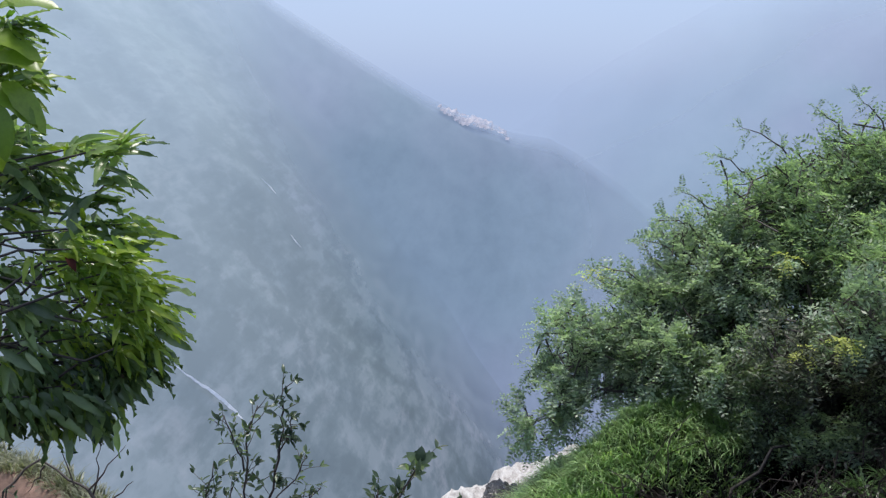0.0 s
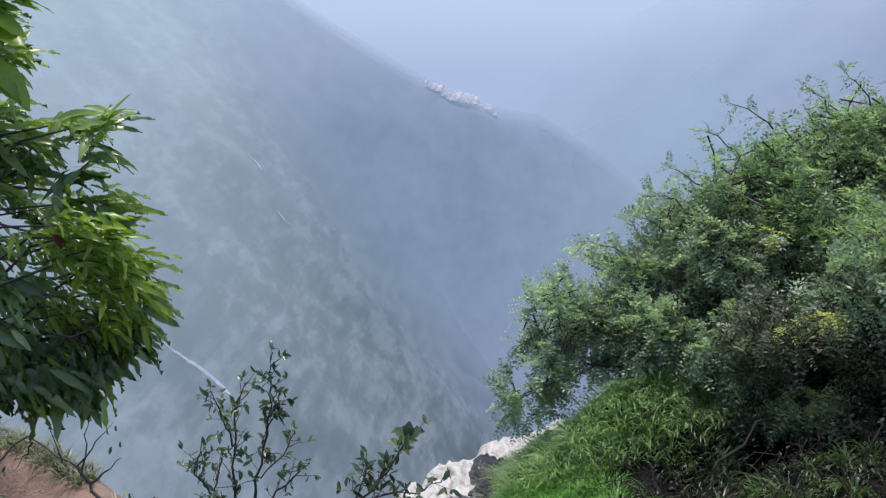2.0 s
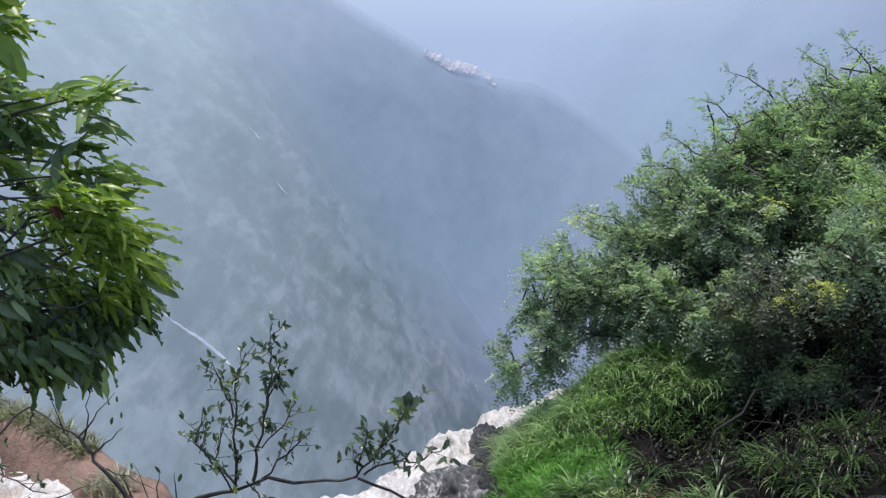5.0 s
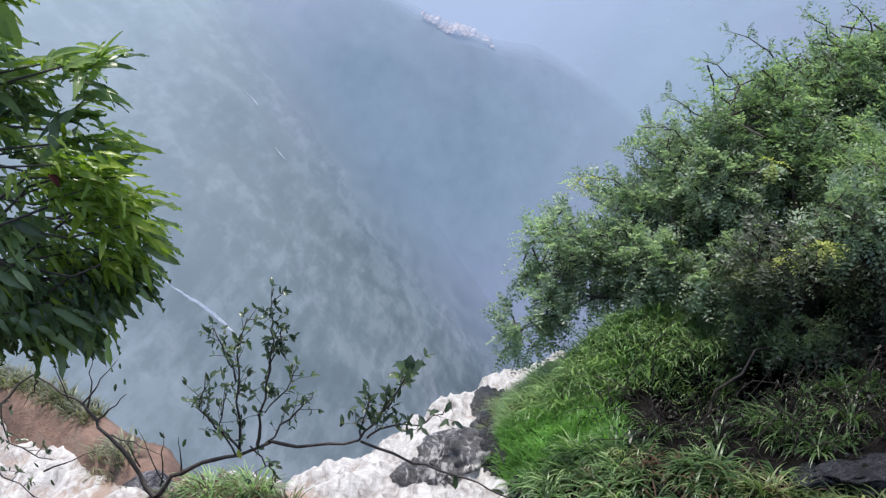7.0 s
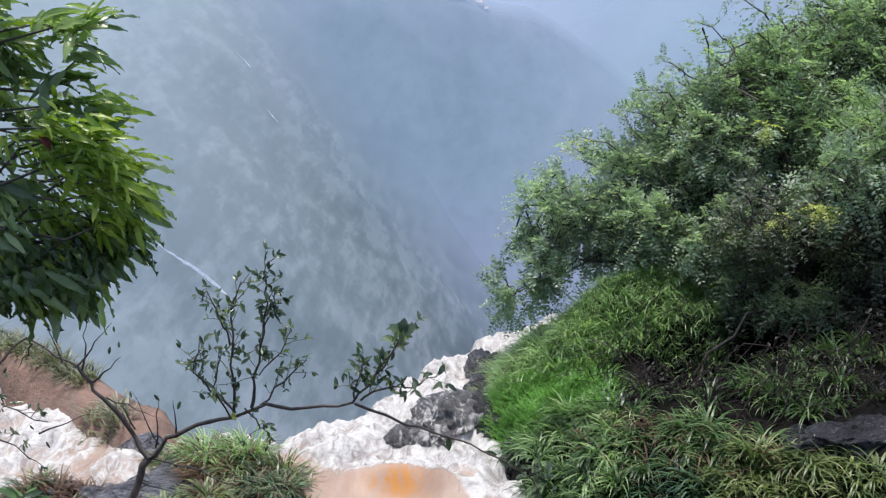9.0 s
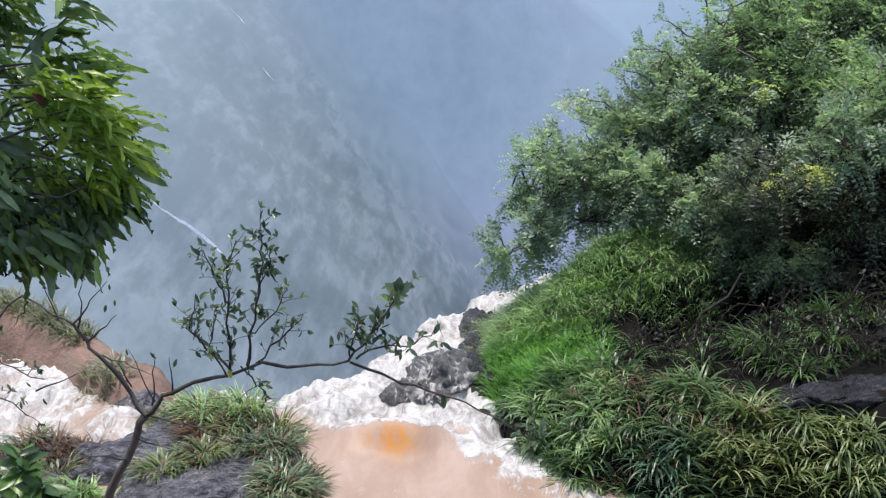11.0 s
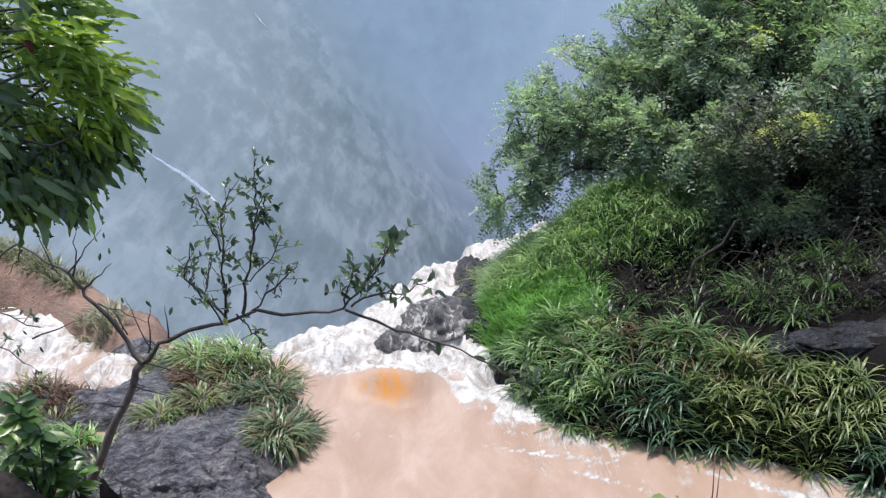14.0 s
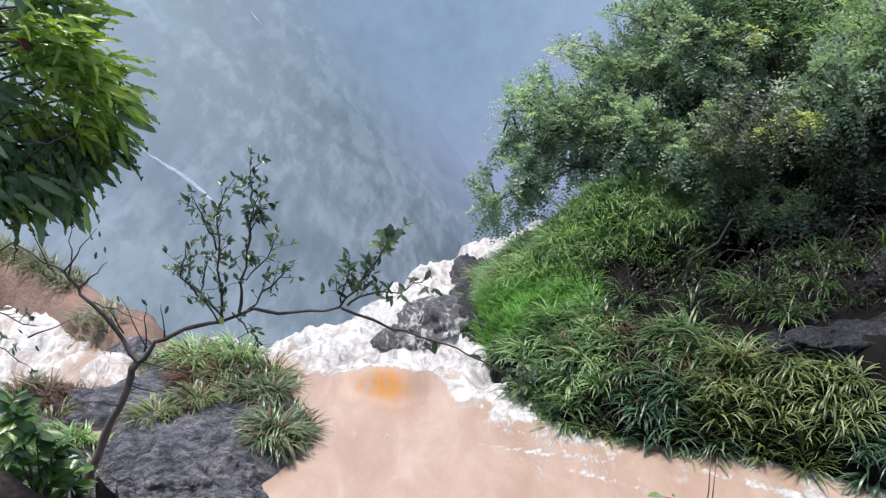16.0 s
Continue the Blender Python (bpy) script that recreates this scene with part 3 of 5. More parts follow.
def stream(name, points, width, material, label):
    """A thin ragged ribbon of white water lying on a hillside."""
    rng = random.Random(len(points))
    pts = [Vector(p) for p in points]
    fine = []
    for a, b in zip(pts, pts[1:]):
        fine += [a.lerp(b, i / 8) for i in range(8)]
    fine.append(pts[-1])
    verts, faces = [], []
    for i, p in enumerate(fine):
        d = (fine[min(i + 1, len(fine) - 1)] - fine[max(i - 1, 0)]).normalized()
        side = d.cross((p - EYE).normalized()).normalized()
        w = width * (0.75 + 0.55 * abs(noise.noise(Vector((i * 0.31, 7.0, width)))) + 0.15 * rng.random()) * (0.25 + 0.75 * math.sin(math.pi * (i + 0.5) / len(fine)))
        p = p + side * noise.noise(Vector((i * 0.37, width, 0))) * 0.7 * width
        side = side if side.z > 0 else -side
        verts += [p + side * w + Vector((0, 0.8 * w, 0)), p, p - side * w - Vector((0, 0.5 * w, 0))]
        if i:
            o = 3 * i
            faces += [(o - 3, o - 2, o + 1, o), (o - 2, o - 1, o + 2, o + 1)]
    ob = new(name, mesh(name, [tuple(v) for v in verts], faces, material))
    return tagged(ob, label, "stream", kind="structure")


def laid(slope, points, lift):
    """The points dropped on to a hillside and lifted a little off it."""
    out = []
    for p in points:
        way = (Vector(p) - EYE).normalized()
        hit = slope.ray_cast(EYE, way)[0]
        out.append(tuple((hit if hit else Vector(p)) - way * lift))
    return out


stream("water_far_fall", laid(near_slope, ((-96, 460, -31.5), (-91.5, 457, -35), (-89, 456, -38)), 2.0), 0.15, FAR_WATER, "thin white stream on the scrub slope")
stream("water_far_fall_lower", laid(near_slope, ((-82, 455, -57), (-79, 452, -60), (-76.5, 451, -62.5)), 2.0), 0.13, FAR_WATER, "thin white stream on the scrub slope")
stream("water_far_brook", laid(near_slope, ((-115, 380, -100), (-107, 380, -106), (-102, 380, -109.5), (-96, 380, -114), (-91, 380, -119), (-87, 380, -124)), 2.0), 0.30, FAR_WATER, "white brook tumbling down the misty slope")
stream("water_far_river", laid(dark_ridge, ((-27, 872, 0.5), (-19, 872, -3), (-8, 872, -9), (0, 872, -12), (14, 872, -14), (22, 872, -17), (36, 872, -26)), 4.0), 5.0, FAR_RIVER, "pinkish white river gleaming in the far notch")

# ---- grass ----


def blades(points, length, width, lean, rng, hearts=None, segs=6):
    """Arching blades of grass from base points (n,3); verts and faces."""
    n = len(points)
    az = rng.uniform(0, 2 * np.pi, n)
    if hearts is not None:
        off = points - hearts
        off = off / (np.linalg.norm(off[:, :2], axis=1, keepdims=True) + 1e-6)
        az = np.arctan2(off[:, 1] - 0.45, off[:, 0] - 0.35) + rng.normal(0, 0.55, n)
    a1 = lean * rng.uniform(0.65, 1.2, n)
    a0 = a1 * rng.uniform(0.05, 0.3, n)
    ln = length * rng.uniform(0.5, 1.2, n)
    out = np.stack([np.cos(az), np.sin(az), 0 * az], 1)
    sidev = np.stack([-np.sin(az), np.cos(az), 0 * az], 1)
    p = points.copy()
    verts = np.empty((n, segs + 1, 2, 3))
    wd = width * rng.uniform(0.7, 1.3, n)
    for k in range(segs + 1):
        t = k / segs
        w = wd * (0.55 + 0.9 * t if t < 0.4 else 0.91 * (1 - ((t - 0.4) / 0.6) ** 1.6) + 0.02)
        verts[:, k, 0] = p + sidev * w[:, None] * 0.5
        verts[:, k, 1] = p - sidev * w[:, None] * 0.5
        a = a0 + (a1 - a0) * (t + 0.5 / segs) ** 1.1
        step = (np.sin(a)[:, None] * out + np.cos(a)[:, None] * np.array([0, 0, 1.0])) * (ln / segs)[:, None]
        p = p + step
    base = (np.arange(n) * 2 * (segs + 1))[:, None, None]
    k = np.arange(segs)[None, :, None] * 2
    f = base + k + np.array([0, 1, 3, 2])[None, None, :]
    return verts.reshape(-1, 3), f.reshape(-1, 4)


def tuft_points(cx, cy, n, radius, rng):
    r = radius * np.sqrt(rng.uniform(0, 1, n))
    a = rng.uniform(0, 2 * np.pi, n)
    x, y = cx + r * np.cos(a), cy + r * np.sin(a)
    return np.stack([x, y, ground_height(x, y) - 0.02], 1)


def grass_field(name, spots, per, radius, length, width, lean, material, label, seed):
    """Uncounted grass in tufts, one object."""
    rng = np.random.RandomState(seed)
    tufts = [tuft_points(x, y, int(per * rng.uniform(0.6, 1.3)), radius, rng) for x, y in spots]
    hearts = np.concatenate([np.tile((x, y, 0), (len(p), 1)) for (x, y), p in zip(spots, tufts)])
    size = np.concatenate([np.full(len(p), rng.uniform(0.6, 1.3)) for p in tufts])
    v, f = blades(np.concatenate(tufts), length * size, width * (0.5 + 0.5 * size), lean * np.concatenate([np.full(len(p), rng.uniform(0.75, 1.1)) for p in tufts]), rng, hearts)
    ob = new(name, mesh(name, v, f, material))
    return tagged(ob, label, "grass", kind="stuff")


def scatter(n, inside, x0, x1, y0, y1, seed, gap=0.12):
    rng, out = random.Random(seed), []
    tries = 0
    while len(out) < n and tries < 40000:
        tries += 1
        x, y = rng.uniform(x0, x1), rng.uniform(y0, y1)
        if inside(x, y) and all((x - a) ** 2 + (y - b) ** 2 > gap * gap for a, b in out):
            out.append((x, y))
    return out


def bank_side(x, y):
    return x - float(np.interp(y, BANK_Y, BANK_X))


grass_field("grass_short", scatter(230, lambda x, y: bank_side(x, y) > 0.02 and x < 1.35 + 0.1 * (y - 7.6), 0.3, 1.6, 7.75, 8.6, 1, 0.045),
            52, 0.09, 0.18, 0.010, 1.7, GRASS_BRIGHT, "short bright green grass on the stream bank", 1)
grass_field("grass_long", scatter(420, lambda x, y: bank_side(x, y) > (0.0 if y < 9.4 else 0.4), 0.5, 2.6, 8.55, 10.2, 2, 0.065),
            56, 0.07, 0.25, 0.0105, 2.3, GRASS_LONG, "long light green grass leaning over the bank", 2)
grass_field("grass_dark", scatter(230, lambda x, y: 0.03 < bank_side(x, y) and 6.6 < y < 7.85 - 0.85 * (x - 1.2) and x < 2.7 and (x > 1.3 or y < 7.75) and (x - 1.56) ** 2 + (y - 6.64) ** 2 > 0.012 and noise.noise((x * 2.8, y * 2.8, 4.0)) > -0.02, 0.5, 2.9, 6.2, 8.2, 3, 0.095),
            46, 0.04, 0.27, 0.0165, 2.7, GRASS_DARK, "dark arching grass with pale blades on the bank", 3)
grass_field("grass_bank_green", scatter(60, lambda x, y: 0.05 < bank_side(x, y) < 0.95 and x < 1.4 and noise.noise((x * 2.8, y * 2.8, 4.0)) < 0.1, 0.5, 1.7, 6.35, 7.85, 23, 0.15),
            46, 0.04, 0.25, 0.016, 2.6, GRASS_LONG, "mid-green arching grass above the water", 23)
grass_field("grass_pale", scatter(60, lambda x, y: bank_side(x, y) > 0.02 and ((x - 2.43 + 0.6 * (y - 6.3)) / 0.66) ** 2 + ((y - 6.3) / 0.3) ** 2 < 1, 1.6, 3.3, 5.9, 6.7, 4, 0.10),
            54, 0.05, 0.28, 0.017, 2.5, GRASS_PALE, "yellowing arching grass at the waterside", 4)
grass_field("grass_teal", ((1.55, 6.5), (1.65, 6.58), (1.78, 6.48), (1.74, 6.34), (1.9, 6.28), (1.62, 6.38), (2.05, 6.24), (1.02, 6.52), (1.1, 6.44), (1.2, 6.42), (1.3, 6.47), (1.7, 6.42), (0.92, 6.7), (1.15, 6.55), (3.2, 5.85), (3.35, 5.95), (3.0, 5.95), (3.5, 6.0), (3.05, 5.82)),
            80, 0.06, 0.26, 0.016, 2.6, GRASS_TEAL, "blue-green arching tufts dipping into the water", 24)
grass_field("grass_withered", scatter(30, lambda x, y: bank_side(x, y) > 0.15 and 6.5 < y < 7.6 - 0.85 * (x - 1.2), 1.2, 2.6, 6.5, 7.5, 5, 0.17),
            32, 0.06, 0.24, 0.012, 2.4, GRASS_BROWN, "withered brown grass among the green", 5)
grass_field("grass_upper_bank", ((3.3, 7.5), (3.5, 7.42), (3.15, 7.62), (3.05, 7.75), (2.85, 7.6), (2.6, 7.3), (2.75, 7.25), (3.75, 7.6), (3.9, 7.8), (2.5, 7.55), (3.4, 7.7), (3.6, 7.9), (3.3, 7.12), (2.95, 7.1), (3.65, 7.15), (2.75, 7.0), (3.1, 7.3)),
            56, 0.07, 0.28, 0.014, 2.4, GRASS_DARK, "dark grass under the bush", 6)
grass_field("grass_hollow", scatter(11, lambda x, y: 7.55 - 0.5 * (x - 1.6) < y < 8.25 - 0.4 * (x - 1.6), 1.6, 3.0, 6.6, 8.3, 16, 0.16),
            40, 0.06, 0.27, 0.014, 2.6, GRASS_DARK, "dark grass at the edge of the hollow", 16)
grass_field("grass_brink", scatter(120, lambda x, y: -0.05 < bank_side(x, y) < 0.75, 0.2, 1.5, 8.8, 10.3, 7, 0.09),
            52, 0.08, 0.19, 0.012, 2.3, GRASS_BRINK, "grey-green grass at the brink", 7)
grass_field("grass_shoulder", scatter(55, lambda x, y: -0.28 < past_edge(x, y) < -0.02, -6.0, -3.5, 8.6, 10.6, 8, 0.11),
            50, 0.12, 0.22, 0.013, 2.0, GRASS_DULL, "short wet grass on the red earth shoulder", 8)
grass_field("grass_in_stream", scatter(12, lambda x, y: True, -3.6, -2.9, 7.9, 8.3, 9, 0.18),
            40, 0.10, 0.24, 0.016, 2.2, GRASS_DULL, "flattened grass standing in the foaming side stream", 9)


def grass_tuft(at, n, radius, length, width, lean, material, label, seed):
    """One clump of blades with a heart of withered leaves."""
    rng = np.random.RandomState(seed)
    z = height_at(*at)
    top = thing("grass_tuft", (at[0], at[1], z), label, "grass tuft", "grass tufts on the rock island")
    for name, mat, k, ln in (("clump", material, int(n * 1.5), length * 0.78), ("withered_clump", GRASS_BROWN, int(n * 0.8), length * 0.66)):
        pts = tuft_points(at[0], at[1], k, radius, rng) - np.array([at[0], at[1], z])
        v, f = blades(pts, ln * 0.95, width * 0.85, lean * 1.4, rng, np.zeros((1, 3)))
        part(name, mesh(name, v, f, mat), top, "withered brown blades" if mat is GRASS_BROWN else "")
    return top


for i, (x, y, n, r, ln, w, le, mat, lab) in enumerate((
        (-1.08, 6.52, 190, 0.17, 0.36, 0.017, 1.7, GRASS_GREY, "large arching grey-green grass tuft on the island's edge"),
        (-1.18, 6.3, 170, 0.16, 0.36, 0.017, 1.8, GRASS_GREY, "arching grass tuft with pale blades by the brown water"),
        (-1.02, 7.1, 150, 0.16, 0.34, 0.016, 1.6, GRASS_GREY, "grey-green grass tuft at the brink"),
        (-1.35, 7.3, 150, 0.18, 0.36, 0.015, 1.5, GRASS_PALE, "yellow-green grass tuft on the rock island"),
        (-1.68, 7.5, 170, 0.18, 0.40, 0.015, 1.4, GRASS_LONG, "light green grass tuft on the island's crown"),
        (-2.02, 7.45, 150, 0.17, 0.36, 0.015, 1.5, GRASS_LONG, "light green grass tuft beside the sapling"),
        (-1.5, 6.95, 120, 0.16, 0.30, 0.015, 1.6, GRASS_GREY, "wet grass tuft with brown stems"),
        (-1.85, 6.75, 110, 0.15, 0.30, 0.015, 1.6, GRASS_PALE, "yellow-green grass tuft above the rock"),
        (-2.1, 6.55, 110, 0.15, 0.26, 0.015, 1.6, GRASS_PALE, "pale yellow grass tuft against the sapling"),
        (-1.3, 7.75, 120, 0.16, 0.34, 0.015, 1.5, GRASS_GREY, "grass tuft at the cliff edge"),
        (-1.75, 7.95, 110, 0.16, 0.32, 0.015, 1.5, GRASS_LONG, "grass tuft at the cliff edge"),
        (-2.62, 6.2, 110, 0.16, 0.24, 0.014, 1.5, GRASS_BRIGHT, "low green tuft behind the broad-leaved plant"),
        (-2.35, 5.85, 90, 0.16, 0.22, 0.014, 1.6, GRASS_GREY, "low wet tuft on the muddy ledge"),
        (-2.85, 6.95, 90, 0.14, 0.26, 0.014, 1.6, GRASS_BROWN, "withered brown tuft beside the foaming side stream"),
        (-2.75, 5.75, 120, 0.17, 0.26, 0.015, 1.6, GRASS_BRIGHT, "low green tuft on the muddy ledge"),
        (-3.1, 6.25, 120, 0.17, 0.28, 0.015, 1.6, GRASS_DARK, "dark tuft beside the foaming side stream"),
        (-2.55, 5.4, 120, 0.17, 0.26, 0.015, 1.6, GRASS_DARK, "dark tuft on the muddy ledge"),
        (-3.12, 6.98, 110, 0.16, 0.30, 0.015, 1.6, GRASS_BROWN, "withered brown tuft at the side stream"),
        (-2.95, 6.62, 110, 0.16, 0.30, 0.015, 1.6, GRASS_PALE, "yellow-green tuft at the side stream"),
        (-3.35, 7.1, 110, 0.16, 0.32, 0.015, 1.6, GRASS_GREY, "wet grey-green tuft in the side stream"),
        (-2.55, 6.31, 110, 0.16, 0.30, 0.015, 1.6, GRASS_LONG, "light green tuft on the muddy ledge"),
        (-2.73, 6.45, 110, 0.16, 0.30, 0.015, 1.6, GRASS_GREY, "wet grey-green tuft on the muddy ledge"),
        (-0.92, 7.45, 120, 0.15, 0.34, 0.016, 1.6, GRASS_GREY, "grey-green grass tuft at the brink"),
        (-2.35, 7.65, 110, 0.15, 0.30, 0.016, 1.6, GRASS_PALE, "yellow-green tuft beside the foaming side stream"),
        (-1.72, 7.2, 110, 0.15, 0.30, 0.016, 1.6, GRASS_PALE, "yellow-green tuft on the rock island"),
        (-1.3, 6.85, 120, 0.15, 0.30, 0.016, 1.6, GRASS_GREY, "wet grey-green tuft on the rock island"),
        (-1.95, 7.15, 110, 0.15, 0.30, 0.015, 1.5, GRASS_BROWN, "withered reddish tuft on the island"))):
    grass_tuft((x, y), n, r, ln, w, le, mat, lab, 40 + i)

# ---- rocks ----


def rock(at, size, seed, label, turn=0.0, rough=0.22, name="rock", material=None, group="", fine=5):
    """A worn boulder: a ball pushed in and out by noise and flattened below."""
    bm = bmesh.new()
    bmesh.ops.create_icosphere(bm, subdivisions=fine, radius=1.0)
    for v in bm.verts:
        p = v.co.copy()
        k = 1 + rough * noise.fractal(p * 1.3 + Vector((seed, 0, 0)), 1.0, 2.0, 5) + 0.5 * rough * noise.fractal(Vector((p.x * 3, p.y * 3, p.z * 7)) + Vector((0, seed, 0)), 1.0, 2.0, 4)
        c = noise.cell(p * 2.2 + Vector((seed, seed, 0))) * 0.10
        v.co = Vector((p.x * size[0], p.y * size[1], max(p.z, -0.5) * size[2])) * (k + c * rough)
        q = v.co + Vector((seed, 0, seed))
        v.co.z += 0.05 * noise.fractal(q * 5.0, 0.9, 2.1, 4) - 0.03 * abs(noise.noise(Vector((q.x * 9, q.y * 14, q.z * 6))))
    me = bpy.data.meshes.new(name)
    bm.to_mesh(me)
    bm.free()
    me.materials.append(material or BASALT)
    me.polygons.foreach_set("use_smooth", [True] * len(me.polygons))
    ob = new(name, me)
    ob.matrix_world = pose(*at, 0, 0, turn)
    return tagged(ob, label, "rock", group)


rock((-1.80, 6.02, 0.03), (0.56, 0.66, 0.22), 1.0, "wet dark basalt slab at the water's edge", 20, 0.17, fine=6, material=SLAB)
rock((-1.45, 5.65, -0.05), (0.42, 0.34, 0.18), 2.0, "wet low rock washed by the stream", -15, fine=6, material=SLAB)
rock((-2.5, 6.9, -0.05), (0.5, 0.38, 0.19), 3.0, "wet grey rock between the streams", 10, material=SLAB)
rock((-2.0, 5.55, 0.0), (0.35, 0.3, 0.15), 9.0, "muddy grey rock at the sapling's foot", 40, material=SLAB)
rock((0.06, 8.55, -0.16), (0.44, 0.34, 0.32), 4.0, "dark wet boulder splitting the white water", 15, 0.3, material=FOAM_ROCK)
rock((-0.32, 8.15, -0.14), (0.26, 0.2, 0.2), 5.0, "small dark boulder in the foam", -30, 0.3, material=FOAM_ROCK)
rock((0.36, 8.6, -0.15), (0.2, 0.45, 0.3), 6.0, "dark rock at the foot of the bank", 5, 0.3)
rock((0.46, 9.95, -0.25), (0.2, 0.4, 0.3), 6.5, "dark rock at the foot of the bank", 25, 0.3)
rock((0.58, 7.85, -0.1), (0.13, 0.3, 0.2), 6.2, "dark wet rock under the grassy bank", -8, 0.3)
rock((0.40, 9.25, -0.22), (0.2, 0.4, 0.32), 6.3, "dark wet rock under the grassy bank", 12, 0.3)
rock((3.2, 6.74, height_at(3.2, 6.74) - 0.07), (0.62, 0.22, 0.13), 7.0, "wet dark rock ledge in the bank", 16, 0.3, fine=6)
rock((2.66, 6.8, height_at(2.66, 6.8) - 0.03), (0.24, 0.18, 0.11), 7.6, "low wet rock beside the ledge", -20, 0.3)
rock((4.0, 7.3, height_at(4.0, 7.3) + 0.03), (0.6, 0.45, 0.25), 8.0, "wet dark rock ledge in the bank", -10)

# ---- the bush on the bank ----


def frond_shape(length, pairs, leaf_len, leaf_w, droop=0.25):
    """A feathery leaf: a thin stalk with pairs of leaflets; along +x."""
    verts, faces = [], []

    def add(vs, fs):
        o = len(verts)
        verts.extend(vs)
        faces.extend([tuple(i + o for i in f) for f in fs])
    for i in range(pairs):
        t = (i + 0.6) / pairs
        x, z = length * t, -droop * length * t * t
        k = math.sin(math.pi * (0.15 + 0.8 * t)) ** 0.6
        for s in (1, -1):
            a = Vector((x, 0, z))
            d = Vector((0.45, s * 0.88, -0.12 + 0.5 * math.sin(5.1 * i + s))).normalized() * leaf_len * k
            w = Vector((0.88, -s * 0.45, 0.5 * math.cos(3.7 * i + s))).normalized() * leaf_w * 0.5 * k
            add([tuple(a), tuple(a + d * 0.5 + w), tuple(a + d), tuple(a + d * 0.5 - w)], [(0, 1, 2, 3)])
    add([(0, 0.003, 0), (0, -0.003, 0), (length, 0, -droop * length)], [(0, 1, 2)])
    return np.array(verts), faces


FRONDS = (frond_shape(0.22, 8, 0.048, 0.024, 0.35), frond_shape(0.24, 7, 0.054, 0.022, 0.55))
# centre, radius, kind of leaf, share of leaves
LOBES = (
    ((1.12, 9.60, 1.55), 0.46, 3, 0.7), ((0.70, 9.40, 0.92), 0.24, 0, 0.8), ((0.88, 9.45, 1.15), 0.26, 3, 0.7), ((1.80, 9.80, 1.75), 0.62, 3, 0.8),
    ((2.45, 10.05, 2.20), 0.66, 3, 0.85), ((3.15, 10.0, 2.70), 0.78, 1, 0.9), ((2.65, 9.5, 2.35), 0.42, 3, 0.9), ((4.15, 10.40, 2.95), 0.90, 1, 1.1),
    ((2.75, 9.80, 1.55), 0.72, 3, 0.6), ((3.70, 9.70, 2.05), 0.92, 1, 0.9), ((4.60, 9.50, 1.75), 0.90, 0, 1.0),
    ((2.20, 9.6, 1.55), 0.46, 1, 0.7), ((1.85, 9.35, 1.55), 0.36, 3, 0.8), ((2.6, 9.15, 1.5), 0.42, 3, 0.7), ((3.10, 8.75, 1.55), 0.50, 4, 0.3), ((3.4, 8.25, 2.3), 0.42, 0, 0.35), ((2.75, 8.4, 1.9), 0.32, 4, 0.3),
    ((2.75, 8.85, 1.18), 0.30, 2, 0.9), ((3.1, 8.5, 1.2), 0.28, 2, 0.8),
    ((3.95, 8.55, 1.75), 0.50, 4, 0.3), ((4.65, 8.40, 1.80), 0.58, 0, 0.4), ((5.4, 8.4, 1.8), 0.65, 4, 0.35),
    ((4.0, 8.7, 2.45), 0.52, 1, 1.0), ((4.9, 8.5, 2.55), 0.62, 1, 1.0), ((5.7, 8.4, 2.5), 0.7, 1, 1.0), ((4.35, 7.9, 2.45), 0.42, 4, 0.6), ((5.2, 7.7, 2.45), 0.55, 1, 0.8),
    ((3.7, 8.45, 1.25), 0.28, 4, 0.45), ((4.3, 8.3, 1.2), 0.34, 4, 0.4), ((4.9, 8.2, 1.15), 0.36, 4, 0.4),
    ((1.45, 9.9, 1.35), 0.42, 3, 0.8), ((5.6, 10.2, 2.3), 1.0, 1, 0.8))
BUSH_LEAF = (LEAF_BUSH, LEAF_BRIGHT, LEAF_OLIVE, LEAF_PALE, LEAF_DULL, LEAF_SHADE)


